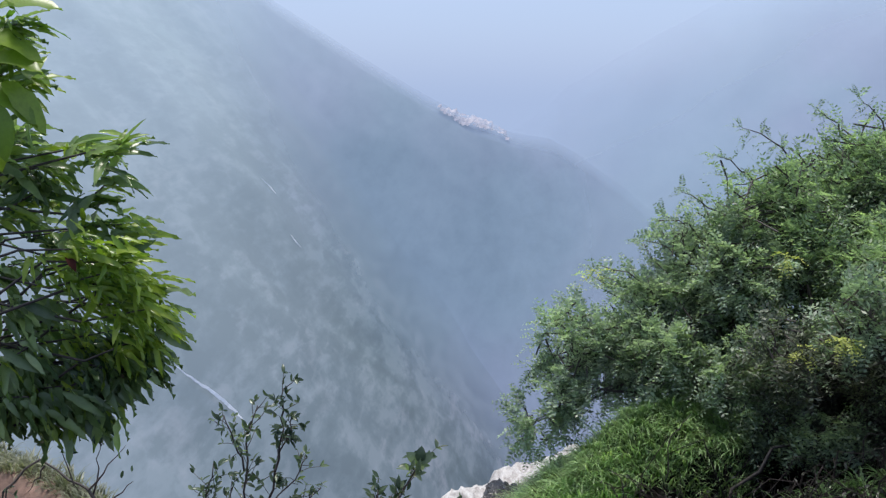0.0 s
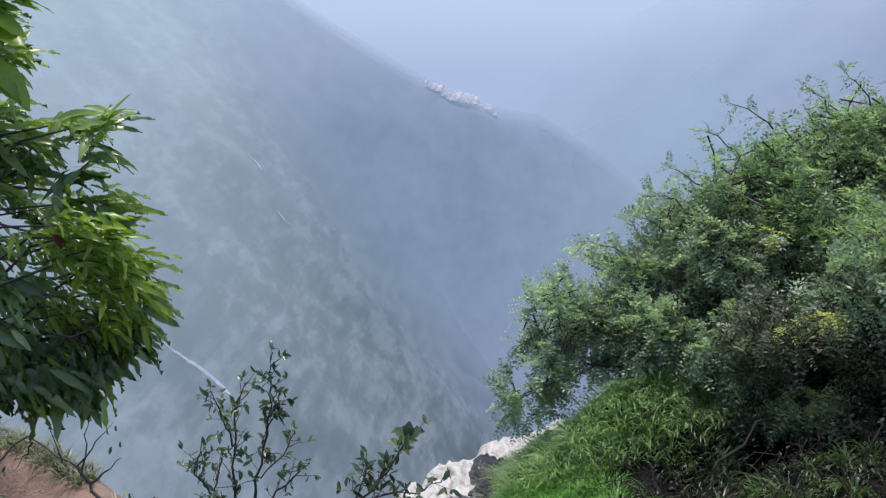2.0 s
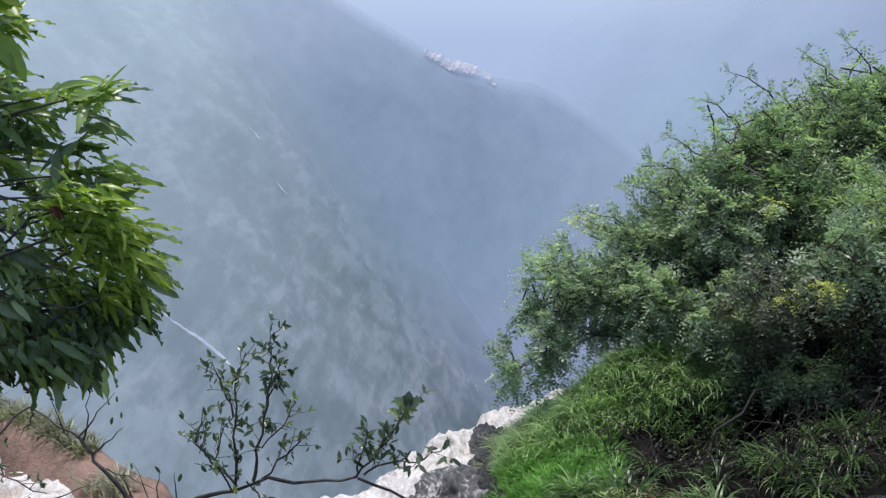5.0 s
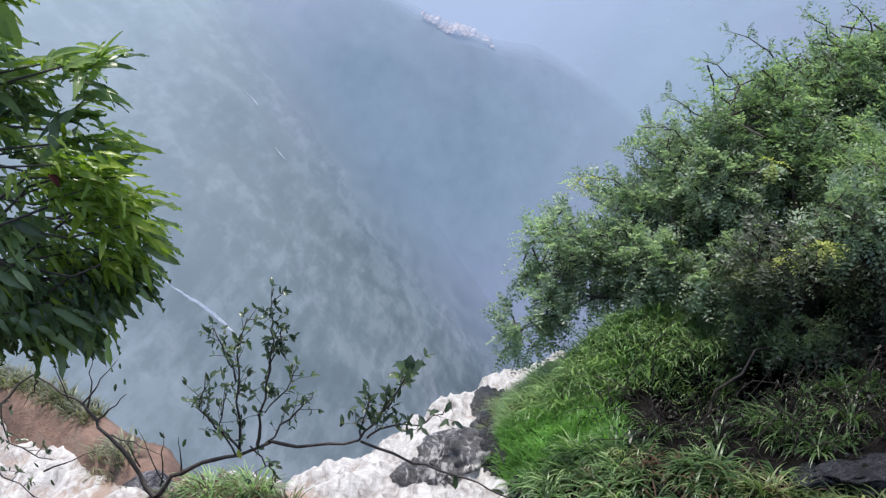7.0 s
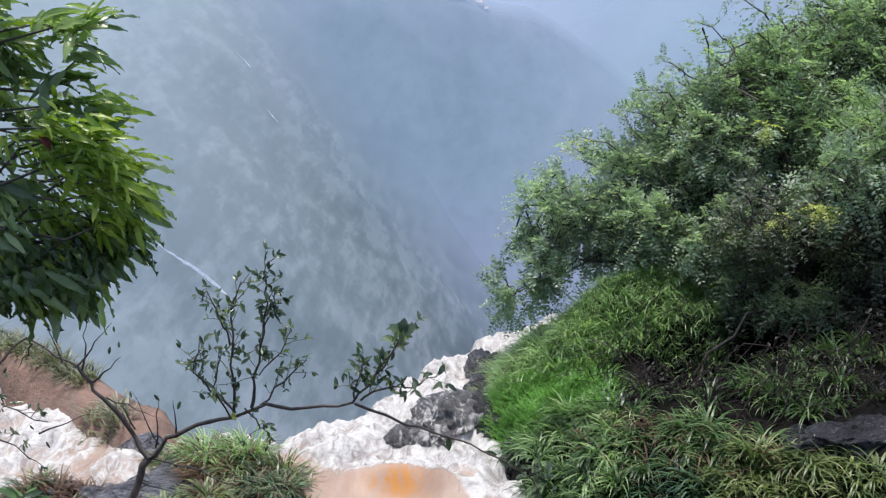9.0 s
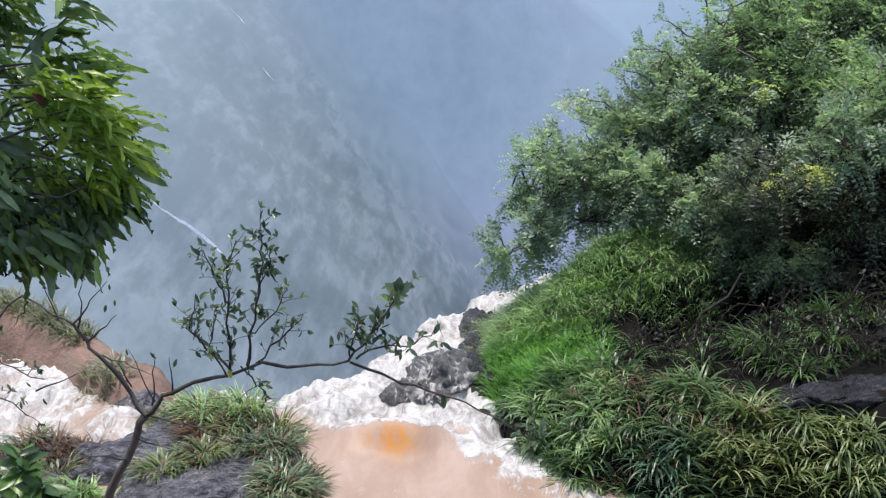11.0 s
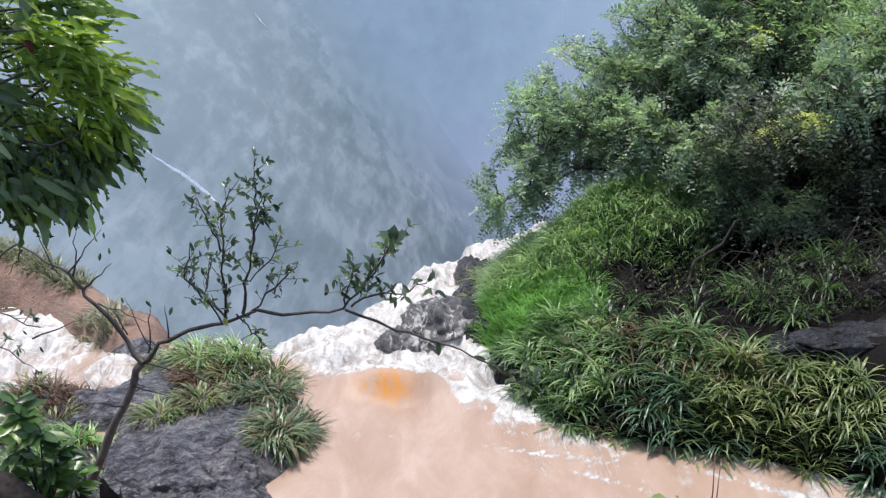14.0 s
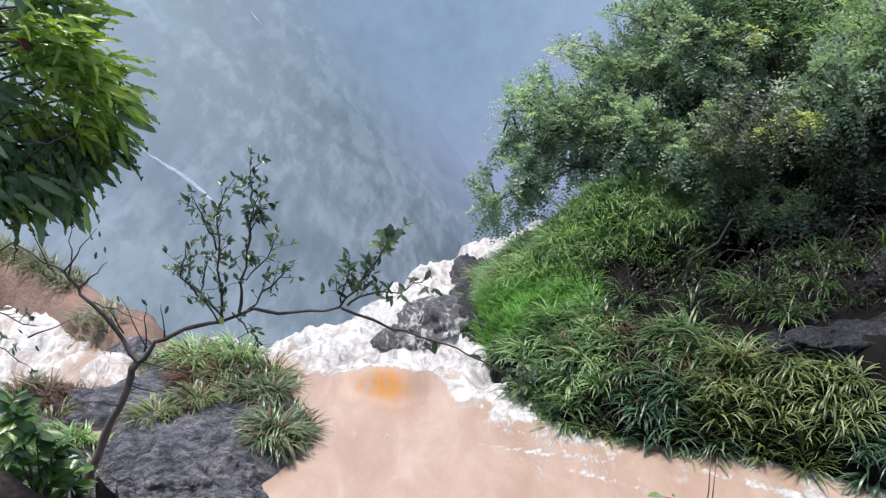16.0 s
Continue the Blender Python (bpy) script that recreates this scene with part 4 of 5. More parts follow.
def bush(foot):
    rng = random.Random(11)
    nrng = np.random.RandomState(12)
    top = thing("bush", foot, "large dense feathery-leaved green bush on the bank", "bush")
    fo = Vector(foot)
    twigs = []
    leaves = {0: [], 1: [], 2: [], 3: [], 4: [], 5: []}
    for centre, r, kind, share in LOBES:
        c = Vector(centre)
        start = fo + Vector((rng.uniform(-0.5, 0.4), rng.uniform(-0.3, 0.3), -0.05))
        line = wander(start, c, 6, 0.07, rng, -0.06)
        v, f = tube([p - fo for p in line], [0.032 - 0.0038 * i for i in range(7)], 6)
        part("limb", mesh("limb", v, f, BARK), top)
        count = int(235 * share * r * r / 0.3)
        for _ in range(count):
            d = Vector([rng.gauss(0, 1) for _ in range(3)])
            d.z += 0.25
            d.y -= 0.35
            d.normalize()
            reach = r * rng.uniform(0.6, 1.12) * (1 + 0.35 * noise.noise(d * 2.1 + c))
            end = c + Vector((d.x * reach, d.y * reach * 0.8, d.z * reach * 0.9))
            if noise.noise(end * 3.4) < -0.12 or end.z < height_at(end.x, end.y) + 0.1:
                continue
            a = c + (end - c) * rng.uniform(0.3, 0.6) + Vector([rng.gauss(0, 0.28 * r) for _ in range(3)])
            mid = a.lerp(end, 0.55) + Vector([rng.uniform(-0.06, 0.06) for _ in range(3)])
            twigs.append(tube([a - fo, mid - fo, end - fo], [0.010, 0.007, 0.002], 4))
            for k in range(rng.randint(4, 7)):
                t = rng.uniform(0.3, 1.0)
                p = a.lerp(mid, t / 0.55) if t < 0.55 else mid.lerp(end, (t - 0.55) / 0.45)
                out = (d + Vector([rng.gauss(0, 0.75) for _ in range(3)])).normalized()
                leaves[kind if rng.random() < 0.8 else rng.choice((0, 1, 2))].append((p - fo, out, rng.uniform(0.75, 1.4)))
        # near-black leaves, with twigs, added to stand for the shade inside the bush
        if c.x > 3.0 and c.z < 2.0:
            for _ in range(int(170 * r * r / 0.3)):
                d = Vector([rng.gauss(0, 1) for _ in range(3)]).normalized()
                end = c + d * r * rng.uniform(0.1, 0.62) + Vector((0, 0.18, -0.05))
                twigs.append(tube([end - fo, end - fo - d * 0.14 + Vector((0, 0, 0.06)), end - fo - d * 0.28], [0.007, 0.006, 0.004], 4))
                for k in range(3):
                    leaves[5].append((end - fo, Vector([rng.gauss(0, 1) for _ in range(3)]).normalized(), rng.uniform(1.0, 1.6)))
    # bare sprays that stand out of the crown
    for a, b in (((3.3, 10.0, 3.35), (2.70, 10.0, 3.77)), ((2.95, 10.0, 3.1), (2.45, 10.0, 3.5)), ((2.7, 9.9, 2.75), (2.12, 9.9, 3.13)), ((1.9, 9.7, 2.1), (1.2, 9.6, 2.43)),
                 ((3.95, 10.3, 3.5), (3.5, 10.2, 3.95)), ((4.3, 10.3, 3.6), (3.95, 10.3, 4.08)), ((2.2, 9.8, 2.4), (1.75, 9.8, 2.66)), ((1.0, 9.5, 1.8), (0.72, 9.5, 1.95)),
                 ((0.95, 9.4, 1.05), (0.48, 9.3, 0.72)), ((0.9, 9.6, 1.5), (0.62, 9.6, 1.35)), ((3.5, 10.0, 3.3), (3.05, 10.0, 3.6)), ((2.4, 9.9, 2.6), (1.95, 9.9, 2.9))):
        line = wander(a, b, 6, 0.05, rng, -0.10)
        twigs.append(tube([p - fo for p in line], [0.011 - 0.0014 * i for i in range(7)], 4))
        for i in range(2, 7):
            for s in range(3):
                out = (line[i] - line[i - 1]).normalized() + Vector([rng.gauss(0, 0.8) for _ in range(3)])
                leaves[0].append((line[i] - fo, out.normalized(), rng.uniform(0.5, 0.95)))
    v, f = joined(twigs)
    part("brushwood", mesh("brushwood", v, f, BARK), top, "thin dark twigs", "stuff")
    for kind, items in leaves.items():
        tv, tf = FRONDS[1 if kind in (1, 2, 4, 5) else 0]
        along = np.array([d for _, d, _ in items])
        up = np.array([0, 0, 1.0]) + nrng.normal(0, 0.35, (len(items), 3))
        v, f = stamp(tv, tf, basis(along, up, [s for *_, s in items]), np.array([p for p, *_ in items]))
        part("foliage", mesh("foliage", v, f, BUSH_LEAF[kind], False), top, ("blue-green feathery leaves", "bright green feathery leaves", "olive broad leaflets", "pale grey-green feathery leaves", "dull greyish leaves low in the bush", "near-black leaves added for the shade in the heart of the bush")[kind], "stuff")
    # yellow sprays
    for at, n in (((3.07, 7.97, 2.12), 10), ((2.78, 8.2, 1.98), 5), ((2.85, 8.85, 2.69), 4), ((1.2, 9.45, 2.42), 5)):
        tv, tf = FRONDS[0]
        along = np.array([(rng.uniform(-1, 1), rng.uniform(-0.9, 0.1), rng.uniform(-0.7, 0.3)) for _ in range(n)])
        v, f = stamp(tv, tf, basis(along, np.array([[0, 0, 1.0]] * n) + 0.01, [rng.uniform(0.75, 1.05) for _ in range(n)]), np.array([Vector(at) - fo] * n) + nrng.normal(0, 0.02, (n, 3)))
        part("yellow_spray", mesh("yellow_spray", v, f, LEAF_YELLOW, False), top, "spray of yellow leaves")
    return top


bush((3.3, 9.9, height_at(3.3, 9.9)))


def vine(points, r, seed):
    rng = random.Random(seed)
    line = []
    for a, b in zip(points, points[1:]):
        line += wander(a, b, 5, 0.06, rng)[:-1]
    line.append(Vector(points[-1]))
    o = line[0].copy()
    v, f = tube([p - o for p in line], [r * (1 - 0.6 * i / len(line)) for i in range(len(line))], 5)
    ob = new("vine", mesh("vine", v, f, BARK))
    ob.location = o
    return tagged(ob, "bare grey vine trailing under the bush", "vine", "vines under the bush")


vine([(2.0, 8.3, height_at(2.0, 8.3)), (2.7, 8.5, 1.0), (3.4, 8.5, 1.12), (4.2, 8.6, 1.35), (4.8, 8.8, height_at(4.8, 8.8))], 0.018, 1)
vine([(3.5, 8.3, height_at(3.5, 8.3)), (3.6, 8.4, 0.95), (3.9, 8.5, 1.3), (4.3, 8.7, 1.6)], 0.013, 2)
for i in range(16):
    rng = random.Random(100 + i)
    x = rng.uniform(1.7, 4.6)
    y = rng.uniform(8.0, 8.6)
    b = (x + rng.uniform(-0.5, 0.5), y + rng.uniform(0.1, 0.5), height_at(x, y) + rng.uniform(0.4, 0.9))
    vine([(x, y, height_at(x, y) - 0.02), ((x + b[0]) / 2 + rng.uniform(-0.15, 0.15), (y + b[1]) / 2, height_at(x, y) + rng.uniform(0.25, 0.5)), b], 0.007, i + 10)


def bramble(x0, x1, y0, y1, n, seed):
    """A tangle of dead twigs and a few leaves, coloured dark for the hollow's shade."""
    rng, nrng = random.Random(seed), np.random.RandomState(seed)
    pieces, spots = [], []
    for _ in range(n):
        x, y = rng.uniform(x0, x1), rng.uniform(y0, y1)
        if (x < 2.35 and y > 8.45) or y < 7.65 - 0.75 * (x - 1.4) or bank_side(x, y) < 0.5:
            continue
        z = height_at(x, y)
        a = Vector((x, y, z - 0.01))
        w = rng.uniform(0, 2 * math.pi)
        ln = rng.uniform(0.25, 0.7)
        b = a + Vector((math.cos(w) * ln, math.sin(w) * ln * 0.5, 0))
        b.z = height_at(b.x, b.y) + rng.uniform(0.0, 0.4)
        line = wander(a, b, 5, 0.12, rng, -rng.uniform(0.1, 0.4))
        r = rng.uniform(0.003, 0.008)
        pieces.append(tube(line, [r * (1 - 0.13 * i) for i in range(6)], 4))
        spots += [line[k] for k in (2, 3, 4) if rng.random() < 0.4]
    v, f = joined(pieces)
    tagged(new("bramble", mesh("bramble", v, f, BARK_DEAD_AND_SHADED)), "tangle of dead twigs under the bush, coloured dark for its shade", "bramble", kind="stuff")
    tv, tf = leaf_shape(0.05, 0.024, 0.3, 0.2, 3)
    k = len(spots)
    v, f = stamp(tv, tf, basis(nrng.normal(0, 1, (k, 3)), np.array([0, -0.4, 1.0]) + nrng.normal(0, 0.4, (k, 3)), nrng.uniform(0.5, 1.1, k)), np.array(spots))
    tagged(new("undergrowth", mesh("undergrowth", v, f, LEAF_SHADE)), "small leaves among dead twigs, near black for the shade", "undergrowth", kind="stuff")


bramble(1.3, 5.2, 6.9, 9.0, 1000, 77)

# ---- leaves as single pieces ----


def leaf_meshes(name, length, width, material, n, seed, fold=0.3, wave=0.08, segs=5):
    rng = random.Random(seed)
    out = []
    for _ in range(n):
        v, f = leaf_shape(length * rng.uniform(0.9, 1.1), width * rng.uniform(0.85, 1.2), fold * rng.uniform(0.4, 1.5), rng.uniform(0.0, 0.5), segs, wave * rng.random())
        out.append(mesh(name, v, f, material))
    return out


def put_leaf(name, me, parent, at, along, up, scale, label=""):
    """One leaf as a piece of its plant, at a place in the world."""
    x = Vector(along).normalized()
    y = Vector(up).cross(x)
    y = y.normalized() if y.length > 1e-4 else Vector((0, 1, 0))
    z = x.cross(y)
    ob = part(name, me, parent, label)
    ob.matrix_basis = Matrix.Translation(Vector(at) - parent.location) @ Matrix((x, y, z)).transposed().to_4x4() @ Matrix.Scale(scale, 4)
    return ob


# ---- the broad-leaved tree close by ----


def near_tree(foot):
    rng = random.Random(21)
    top = thing("tree", foot, "glossy broad-leaved tree leaning over the bank", "tree")
    fo = Vector(foot)
    trunk = [Vector(p) for p in ((-2.15, 2.9, foot[2] - 0.15), (-2.2, 2.95, 2.4), (-2.12, 3.0, 3.1), (-2.2, 3.05, 3.9), (-2.15, 3.1, 4.7), (-2.05, 3.1, 5.6))]
    v, f = tube([p - fo for p in trunk], [0.11, 0.09, 0.08, 0.07, 0.055, 0.03], 10)
    part("trunk", mesh("trunk", v, f, BARK), top)
    big = leaf_meshes("leaf", 0.150, 0.031, LEAF_BIG, 8, 1, 0.45, 0.45, 7)
    lime = leaf_meshes("leaf", 0.118, 0.021, LEAF_LIME, 6, 2, 0.4, 0.4, 7)
    deep = leaf_meshes("leaf", 0.145, 0.035, LEAF_DARK, 6, 3, 0.45, 0.5, 7)
    # centre of a whorl, leaves, droop, share of young leaves
    whorls = (
        (-1.29, 2.90, 4.22, 13, 0.1, 0.7), (-1.31, 3.00, 4.06, 13, 0.3, 0.6), (-1.19, 3.10, 3.86, 12, 0.2, 0.05), (-1.05, 3.00, 3.87, 13, 0.0, 0.15),
        (-1.10, 3.05, 3.76, 11, 0.5, 0.0), (-1.33, 3.10, 3.73, 12, 0.3, 0.0), (-1.29, 3.20, 3.58, 12, 0.4, 0.1), (-1.05, 3.10, 3.57, 13, 0.1, 0.75),
        (-0.97, 3.00, 3.46, 14, 0.3, 0.9), (-0.94, 3.00, 3.36, 14, 0.5, 0.7), (-1.15, 3.10, 3.38, 14, 0.6, 0.4), (-1.27, 2.90, 3.41, 13, 0.8, 0.05),
        (-1.07, 3.00, 3.28, 13, 1.0, 0.3), (-1.20, 3.00, 3.25, 14, 1.2, 0.05), (-1.29, 2.85, 3.28, 14, 1.2, 0.0), (-1.10, 3.00, 3.19, 13, 1.6, 0.0),
        (-1.23, 2.90, 3.14, 12, 1.6, 0.0), (-1.31, 2.85, 3.12, 10, 1.6, 0.0), (-1.38, 3.0, 3.5, 13, 0.6, 0.0), (-1.39, 2.95, 3.9, 13, 0.3, 0.0),
        (-1.41, 3.0, 3.2, 13, 1.3, 0.0), (-1.18, 3.15, 3.5, 12, 0.5, 0.3), (-1.43, 2.9, 3.12, 10, 1.5, 0.0),
        (-0.99, 2.95, 3.27, 12, 1.0, 0.25), (-1.04, 2.95, 3.17, 13, 1.3, 0.0), (-1.10, 2.95, 3.08, 13, 1.6, 0.0), (-1.21, 2.95, 3.06, 10, 1.5, 0.0), (-0.93, 2.95, 3.31, 12, 0.7, 0.6), (-0.97, 2.95, 3.22, 12, 1.0, 0.3))
    rest = {0: [], 1: [], 2: []}
    made = 0
    # further whorls fill the crown behind and beside these
    more = list(whorls)
    for _ in range(30):
        x, y, z, n, droop, young = rng.choice(whorls)
        more.append((x - rng.uniform(0.0, 0.22), y + rng.uniform(-0.05, 0.3), z + rng.uniform(-0.1, 0.08), n, droop, young * 0.4))
    # young shoots at the outer edge
    more += [(-0.98, 2.85, 3.53, 9, 0.1, 0.95), (-0.96, 2.85, 3.46, 9, 0.2, 0.95), (-1.0, 2.88, 3.57, 8, 0.1, 0.9), (-0.95, 2.85, 3.39, 9, 0.4, 0.9), (-1.06, 2.85, 3.5, 8, 0.3, 0.85), (-1.12, 2.85, 3.57, 8, 0.2, 0.8)]
    # the far side of the crown
    side = random.Random(22)
    more += [(-2.2 - side.uniform(0.3, 0.9), 3.0 + side.uniform(-0.5, 0.6), side.uniform(3.3, 5.2), 12, 0.5, 0.1) for _ in range(16)]
    more += [(-2.1 + side.uniform(-0.4, 0.3), 3.0 + side.uniform(-0.4, 0.5), side.uniform(5.2, 5.8), 12, 0.3, 0.2) for _ in range(8)]
    for x, y, z, n, droop, young in more:
        c = Vector((x, y, z))
        k = max(0.0, min(1.0, (z - 2.95) / 3.0))
        a = trunk[1].lerp(trunk[4], k) + Vector((0.05, 0, 0))
        line = wander(a, c, 5, 0.09, rng, -0.12)
        v, f = tube([p - fo for p in line], [0.010, 0.008, 0.006, 0.005, 0.004, 0.002], 5)
        twig = part("twig", mesh("twig", v, f, BARK), top)
        way = (c - line[-2]).normalized()
        for i in range(n + 17 + int(10 * young)):
            w = 2.4 * i
            out = Vector((math.cos(w), 0.6 * math.sin(w), math.sin(w * 1.3) * 0.8))
            d = way * rng.uniform(0.2, 1.0) + out * rng.uniform(0.5, 1.1) + Vector((0.2, 0, -droop * rng.uniform(0.5, 1.2)))
            light = rng.random() < young + 0.18
            at = c - way * 0.16 * rng.random() + Vector([rng.gauss(0, 0.02) for _ in range(3)])
            up = Vector((rng.gauss(0.1, 0.75), rng.gauss(-0.5, 0.75), 1))
            size = rng.uniform(0.45, 1.05)
            if (at + d.normalized() * 0.135 * size).x > -0.775:
                continue
            if made < 300:
                put_leaf("leaf", rng.choice(lime if light else deep if rng.random() < droop * 0.4 else big), top, at, d, up, size).parent = twig
                made += 1
            else:
                rest[int(light) if light or rng.random() > droop * 0.4 else 2].append((at - fo, d, up, size))
    for k, items in rest.items():
        if not items:
            continue
        tv, tf = leaf_shape((0.150, 0.116, 0.145)[k], (0.031, 0.021, 0.035)[k], 0.45, 0.3, 7, (0.28, 0.25, 0.32)[k])
        v, f = stamp(tv, tf, basis(np.array([i[1] for i in items]), np.array([i[2] for i in items]), [i[3] for i in items]), np.array([i[0] for i in items]))
        part("foliage", mesh("foliage", v, f, (LEAF_BIG, LEAF_LIME, LEAF_DARK)[k]), top, "", "stuff")
    broad = leaf_meshes("leaf", 0.22, 0.10, LEAF_LIME, 3, 11, 0.25, 0.12, 7)
    for at, d in (((-1.40, 2.85, 4.20), (1, -0.1, -0.15)), ((-1.38, 2.85, 4.12), (1, -0.2, -0.05)), ((-1.33, 2.85, 4.05), (0.8, -0.1, -0.6)), ((-1.36, 2.83, 4.0), (0.3, -0.2, -1)),
                  ((-1.42, 2.85, 4.06), (0.9, -0.2, -0.35)), ((-1.40, 2.82, 3.98), (0.5, 0, -0.9)), ((-1.36, 2.9, 4.26), (1, 0, 0.2))):
        put_leaf("leaf", rng.choice(broad), top, at, d, (0.1, -0.5, 1), rng.uniform(0.8, 1.0))
    dead = leaf_meshes("leaf", 0.11, 0.05, LEAF_DEAD, 1, 5)[0]
    put_leaf("dead_leaf", dead, top, (-1.17, 2.84, 3.55), (0.5, -0.3, -0.4), (0, -0.4, 1), 0.45, "curled red-brown dead leaf")
    return top


near_tree((-2.15, 2.9, height_at(-2.15, 2.9)))

# ---- the crooked sapling over the water ----


def sapling(foot):
    rng = random.Random(31)
    top = thing("sapling", foot, "crooked sapling with small leaves, rooted at the rock island", "sapling")
    fo = Vector(foot)
    z0 = foot[2]

    def limb(name, pts, r0, r1, sides=7, jitter=0.022):
        fine = []
        for a, b in zip(pts, pts[1:]):
            a, b = Vector(a), Vector(b)
            fine += [a.lerp(b, i / 3) + Vector([rng.gauss(0, jitter * 0.35) for _ in range(3)]) for i in range(3)]
        fine.append(Vector(pts[-1]))
        n = len(fine) - 1
        v, f = tube([p - fo for p in fine], [(r0 + (r1 - r0) * i / n) * rng.uniform(0.86, 1.16) for i in range(n + 1)], sides)
        part(name, mesh(name, v, f, BARK_GREY if name == "trunk" else BARK), top)
        return fine

    limb("trunk", [(-2.22, 5.0, z0 - 0.1), (-2.11, 5.0, 0.49), (-1.91, 5.0, 0.92), (-1.74, 5.0, 1.22), (-1.66, 5.0, 1.40)], 0.030, 0.021, 10)
    limb("limb", [(-1.66, 5.0, 1.38), (-1.79, 5.05, 1.59), (-1.95, 5.1, 1.77), (-2.05, 5.1, 1.91), (-2.19, 5.15, 1.97), (-2.35, 5.2, 2.04)], 0.0145, 0.005)
    limb("limb", [(-1.66, 5.0, 1.38), (-1.55, 5.0, 1.52), (-1.37, 5.0, 1.60), (-1.18, 5.0, 1.65), (-1.0, 5.0, 1.72)], 0.0145, 0.009)
    limb("limb", [(-1.0, 5.0, 1.72), (-0.77, 5.0, 1.69), (-0.52, 5.0, 1.73)], 0.010, 0.007)
    down = limb("twig", [(-0.52, 5.0, 1.73), (-0.24, 5.0, 1.61), (0.01, 5.0, 1.52), (0.19, 4.95, 1.46), (0.35, 4.9, 1.39), (0.5, 4.9, 1.30)], 0.008, 0.003, 5)
    leafy = [
        (limb("twig", [(-0.52, 5.0, 1.73), (-0.39, 5.0, 1.88), (-0.33, 5.0, 1.98), (-0.24, 5.0, 2.13)], 0.008, 0.004, 5), 18, 1.25),
        (limb("twig", [(-0.48, 5.0, 1.75), (-0.40, 5.0, 1.79), (-0.21, 5.0, 1.83), (-0.06, 5.0, 1.88)], 0.007, 0.003, 5), 14, 1.15),
        (limb("twig", [(-0.50, 5.0, 1.74), (-0.50, 4.98, 1.86), (-0.46, 4.98, 1.97)], 0.006, 0.003, 5), 15, 1.1),
        (limb("twig", [(-1.08, 5.0, 1.69), (-1.04, 5.0, 1.88), (-0.99, 5.0, 2.14), (-0.96, 5.0, 2.36), (-0.95, 5.0, 2.52)], 0.010, 0.003, 5), 26, 0.95),
        (limb("twig", [(-1.17, 5.0, 1.65), (-1.16, 5.0, 1.95), (-1.16, 5.05, 2.19), (-1.10, 5.05, 2.41)], 0.009, 0.003, 5), 22, 0.95),
        (limb("twig", [(-1.15, 5.0, 1.66), (-1.29, 5.0, 1.81), (-1.37, 5.0, 1.91), (-1.33, 5.0, 2.11)], 0.008, 0.003, 5), 22, 0.9),
        (limb("twig", [(-1.02, 5.0, 1.72), (-0.89, 5.0, 1.85), (-0.76, 5.0, 1.98)], 0.007, 0.003, 5), 15, 0.85),
        (limb("twig", [(-1.15, 5.0, 2.08), (-1.22, 5.0, 2.24), (-1.27, 5.0, 2.37)], 0.006, 0.003, 5), 14, 0.9),
        (limb("twig", [(-1.2, 5.0, 1.65), (-1.26, 4.95, 1.84), (-1.22, 4.95, 2.0)], 0.006, 0.003, 5), 14, 0.85),
        (limb("twig", [(-0.99, 5.0, 2.14), (-0.92, 4.98, 2.28), (-0.90, 4.98, 2.40)], 0.005, 0.003, 5), 12, 0.95),
        (limb("twig", [(-1.03, 5.0, 1.9), (-0.9, 5.02, 2.02), (-0.84, 5.02, 2.14)], 0.005, 0.003, 5), 12, 0.85),
        (limb("twig", [(-1.1, 5.0, 1.7), (-1.02, 4.95, 1.62), (-0.98, 4.95, 1.55)], 0.005, 0.003, 5), 8, 0.8),
        (limb("twig", [(-2.35, 5.2, 2.04), (-2.5, 5.1, 1.9), (-2.45, 5.05, 1.7), (-2.2, 5.0, 1.62)], 0.007, 0.003, 5), 14, 0.8),
        (limb("twig", [(-2.5, 5.1, 1.9), (-2.55, 5.0, 1.6), (-2.3, 4.95, 1.42)], 0.006, 0.003, 5), 10, 0.8),
        (down[9:], 10, 1.0), (down[12:], 9, 1.1)]
    shapes = leaf_meshes("leaf", 0.070, 0.030, LEAF_SAP, 6, 7, 0.35, 0.08, 4)
    for line, n, size in leafy:
        for j in range(max(4, int(0.85 * n))):
            q = (0.2 + 0.8 * (j + rng.random()) / max(4, int(0.85 * n))) * (len(line) - 1)
            q = min(q, len(line) - 1.001)
            k = int(q)
            p = line[k].lerp(line[k + 1], q - k)
            way = (line[k + 1] - line[k]).normalized()
            d = (way * rng.uniform(0.3, 0.9) + Vector([rng.gauss(0, 0.7) for _ in range(3)]) + Vector((0, 0, 0.25))).normalized()
            tip = p + d * rng.uniform(0.04, 0.13)
            mid = p.lerp(tip, 0.5) + Vector([rng.gauss(0, 0.006) for _ in range(3)])
            v, f = tube([q2 - fo for q2 in (p, mid, tip)], [0.0026, 0.002, 0.0014], 4)
            twig = part("twig", mesh("twig", v, f, BARK), top)
            for i in range(rng.randint(3, 6)):
                at = tip if i < 3 else p.lerp(tip, rng.uniform(0.4, 0.9))
                out = d * rng.uniform(0.1, 0.8) + Vector([rng.gauss(0, 0.6) for _ in range(3)]) + Vector((0, 0, rng.choice((0.4, -0.5))))
                put_leaf("leaf", rng.choice(shapes), top, at, out, Vector((rng.gauss(0, 0.6), rng.gauss(-0.5, 0.5), 0.7)), size * rng.uniform(0.4, 0.9)).parent = twig
    big = leaf_meshes("leaf", 0.11, 0.06, LEAF_SAP, 1, 8, 0.2, 0.0, 5)[0]
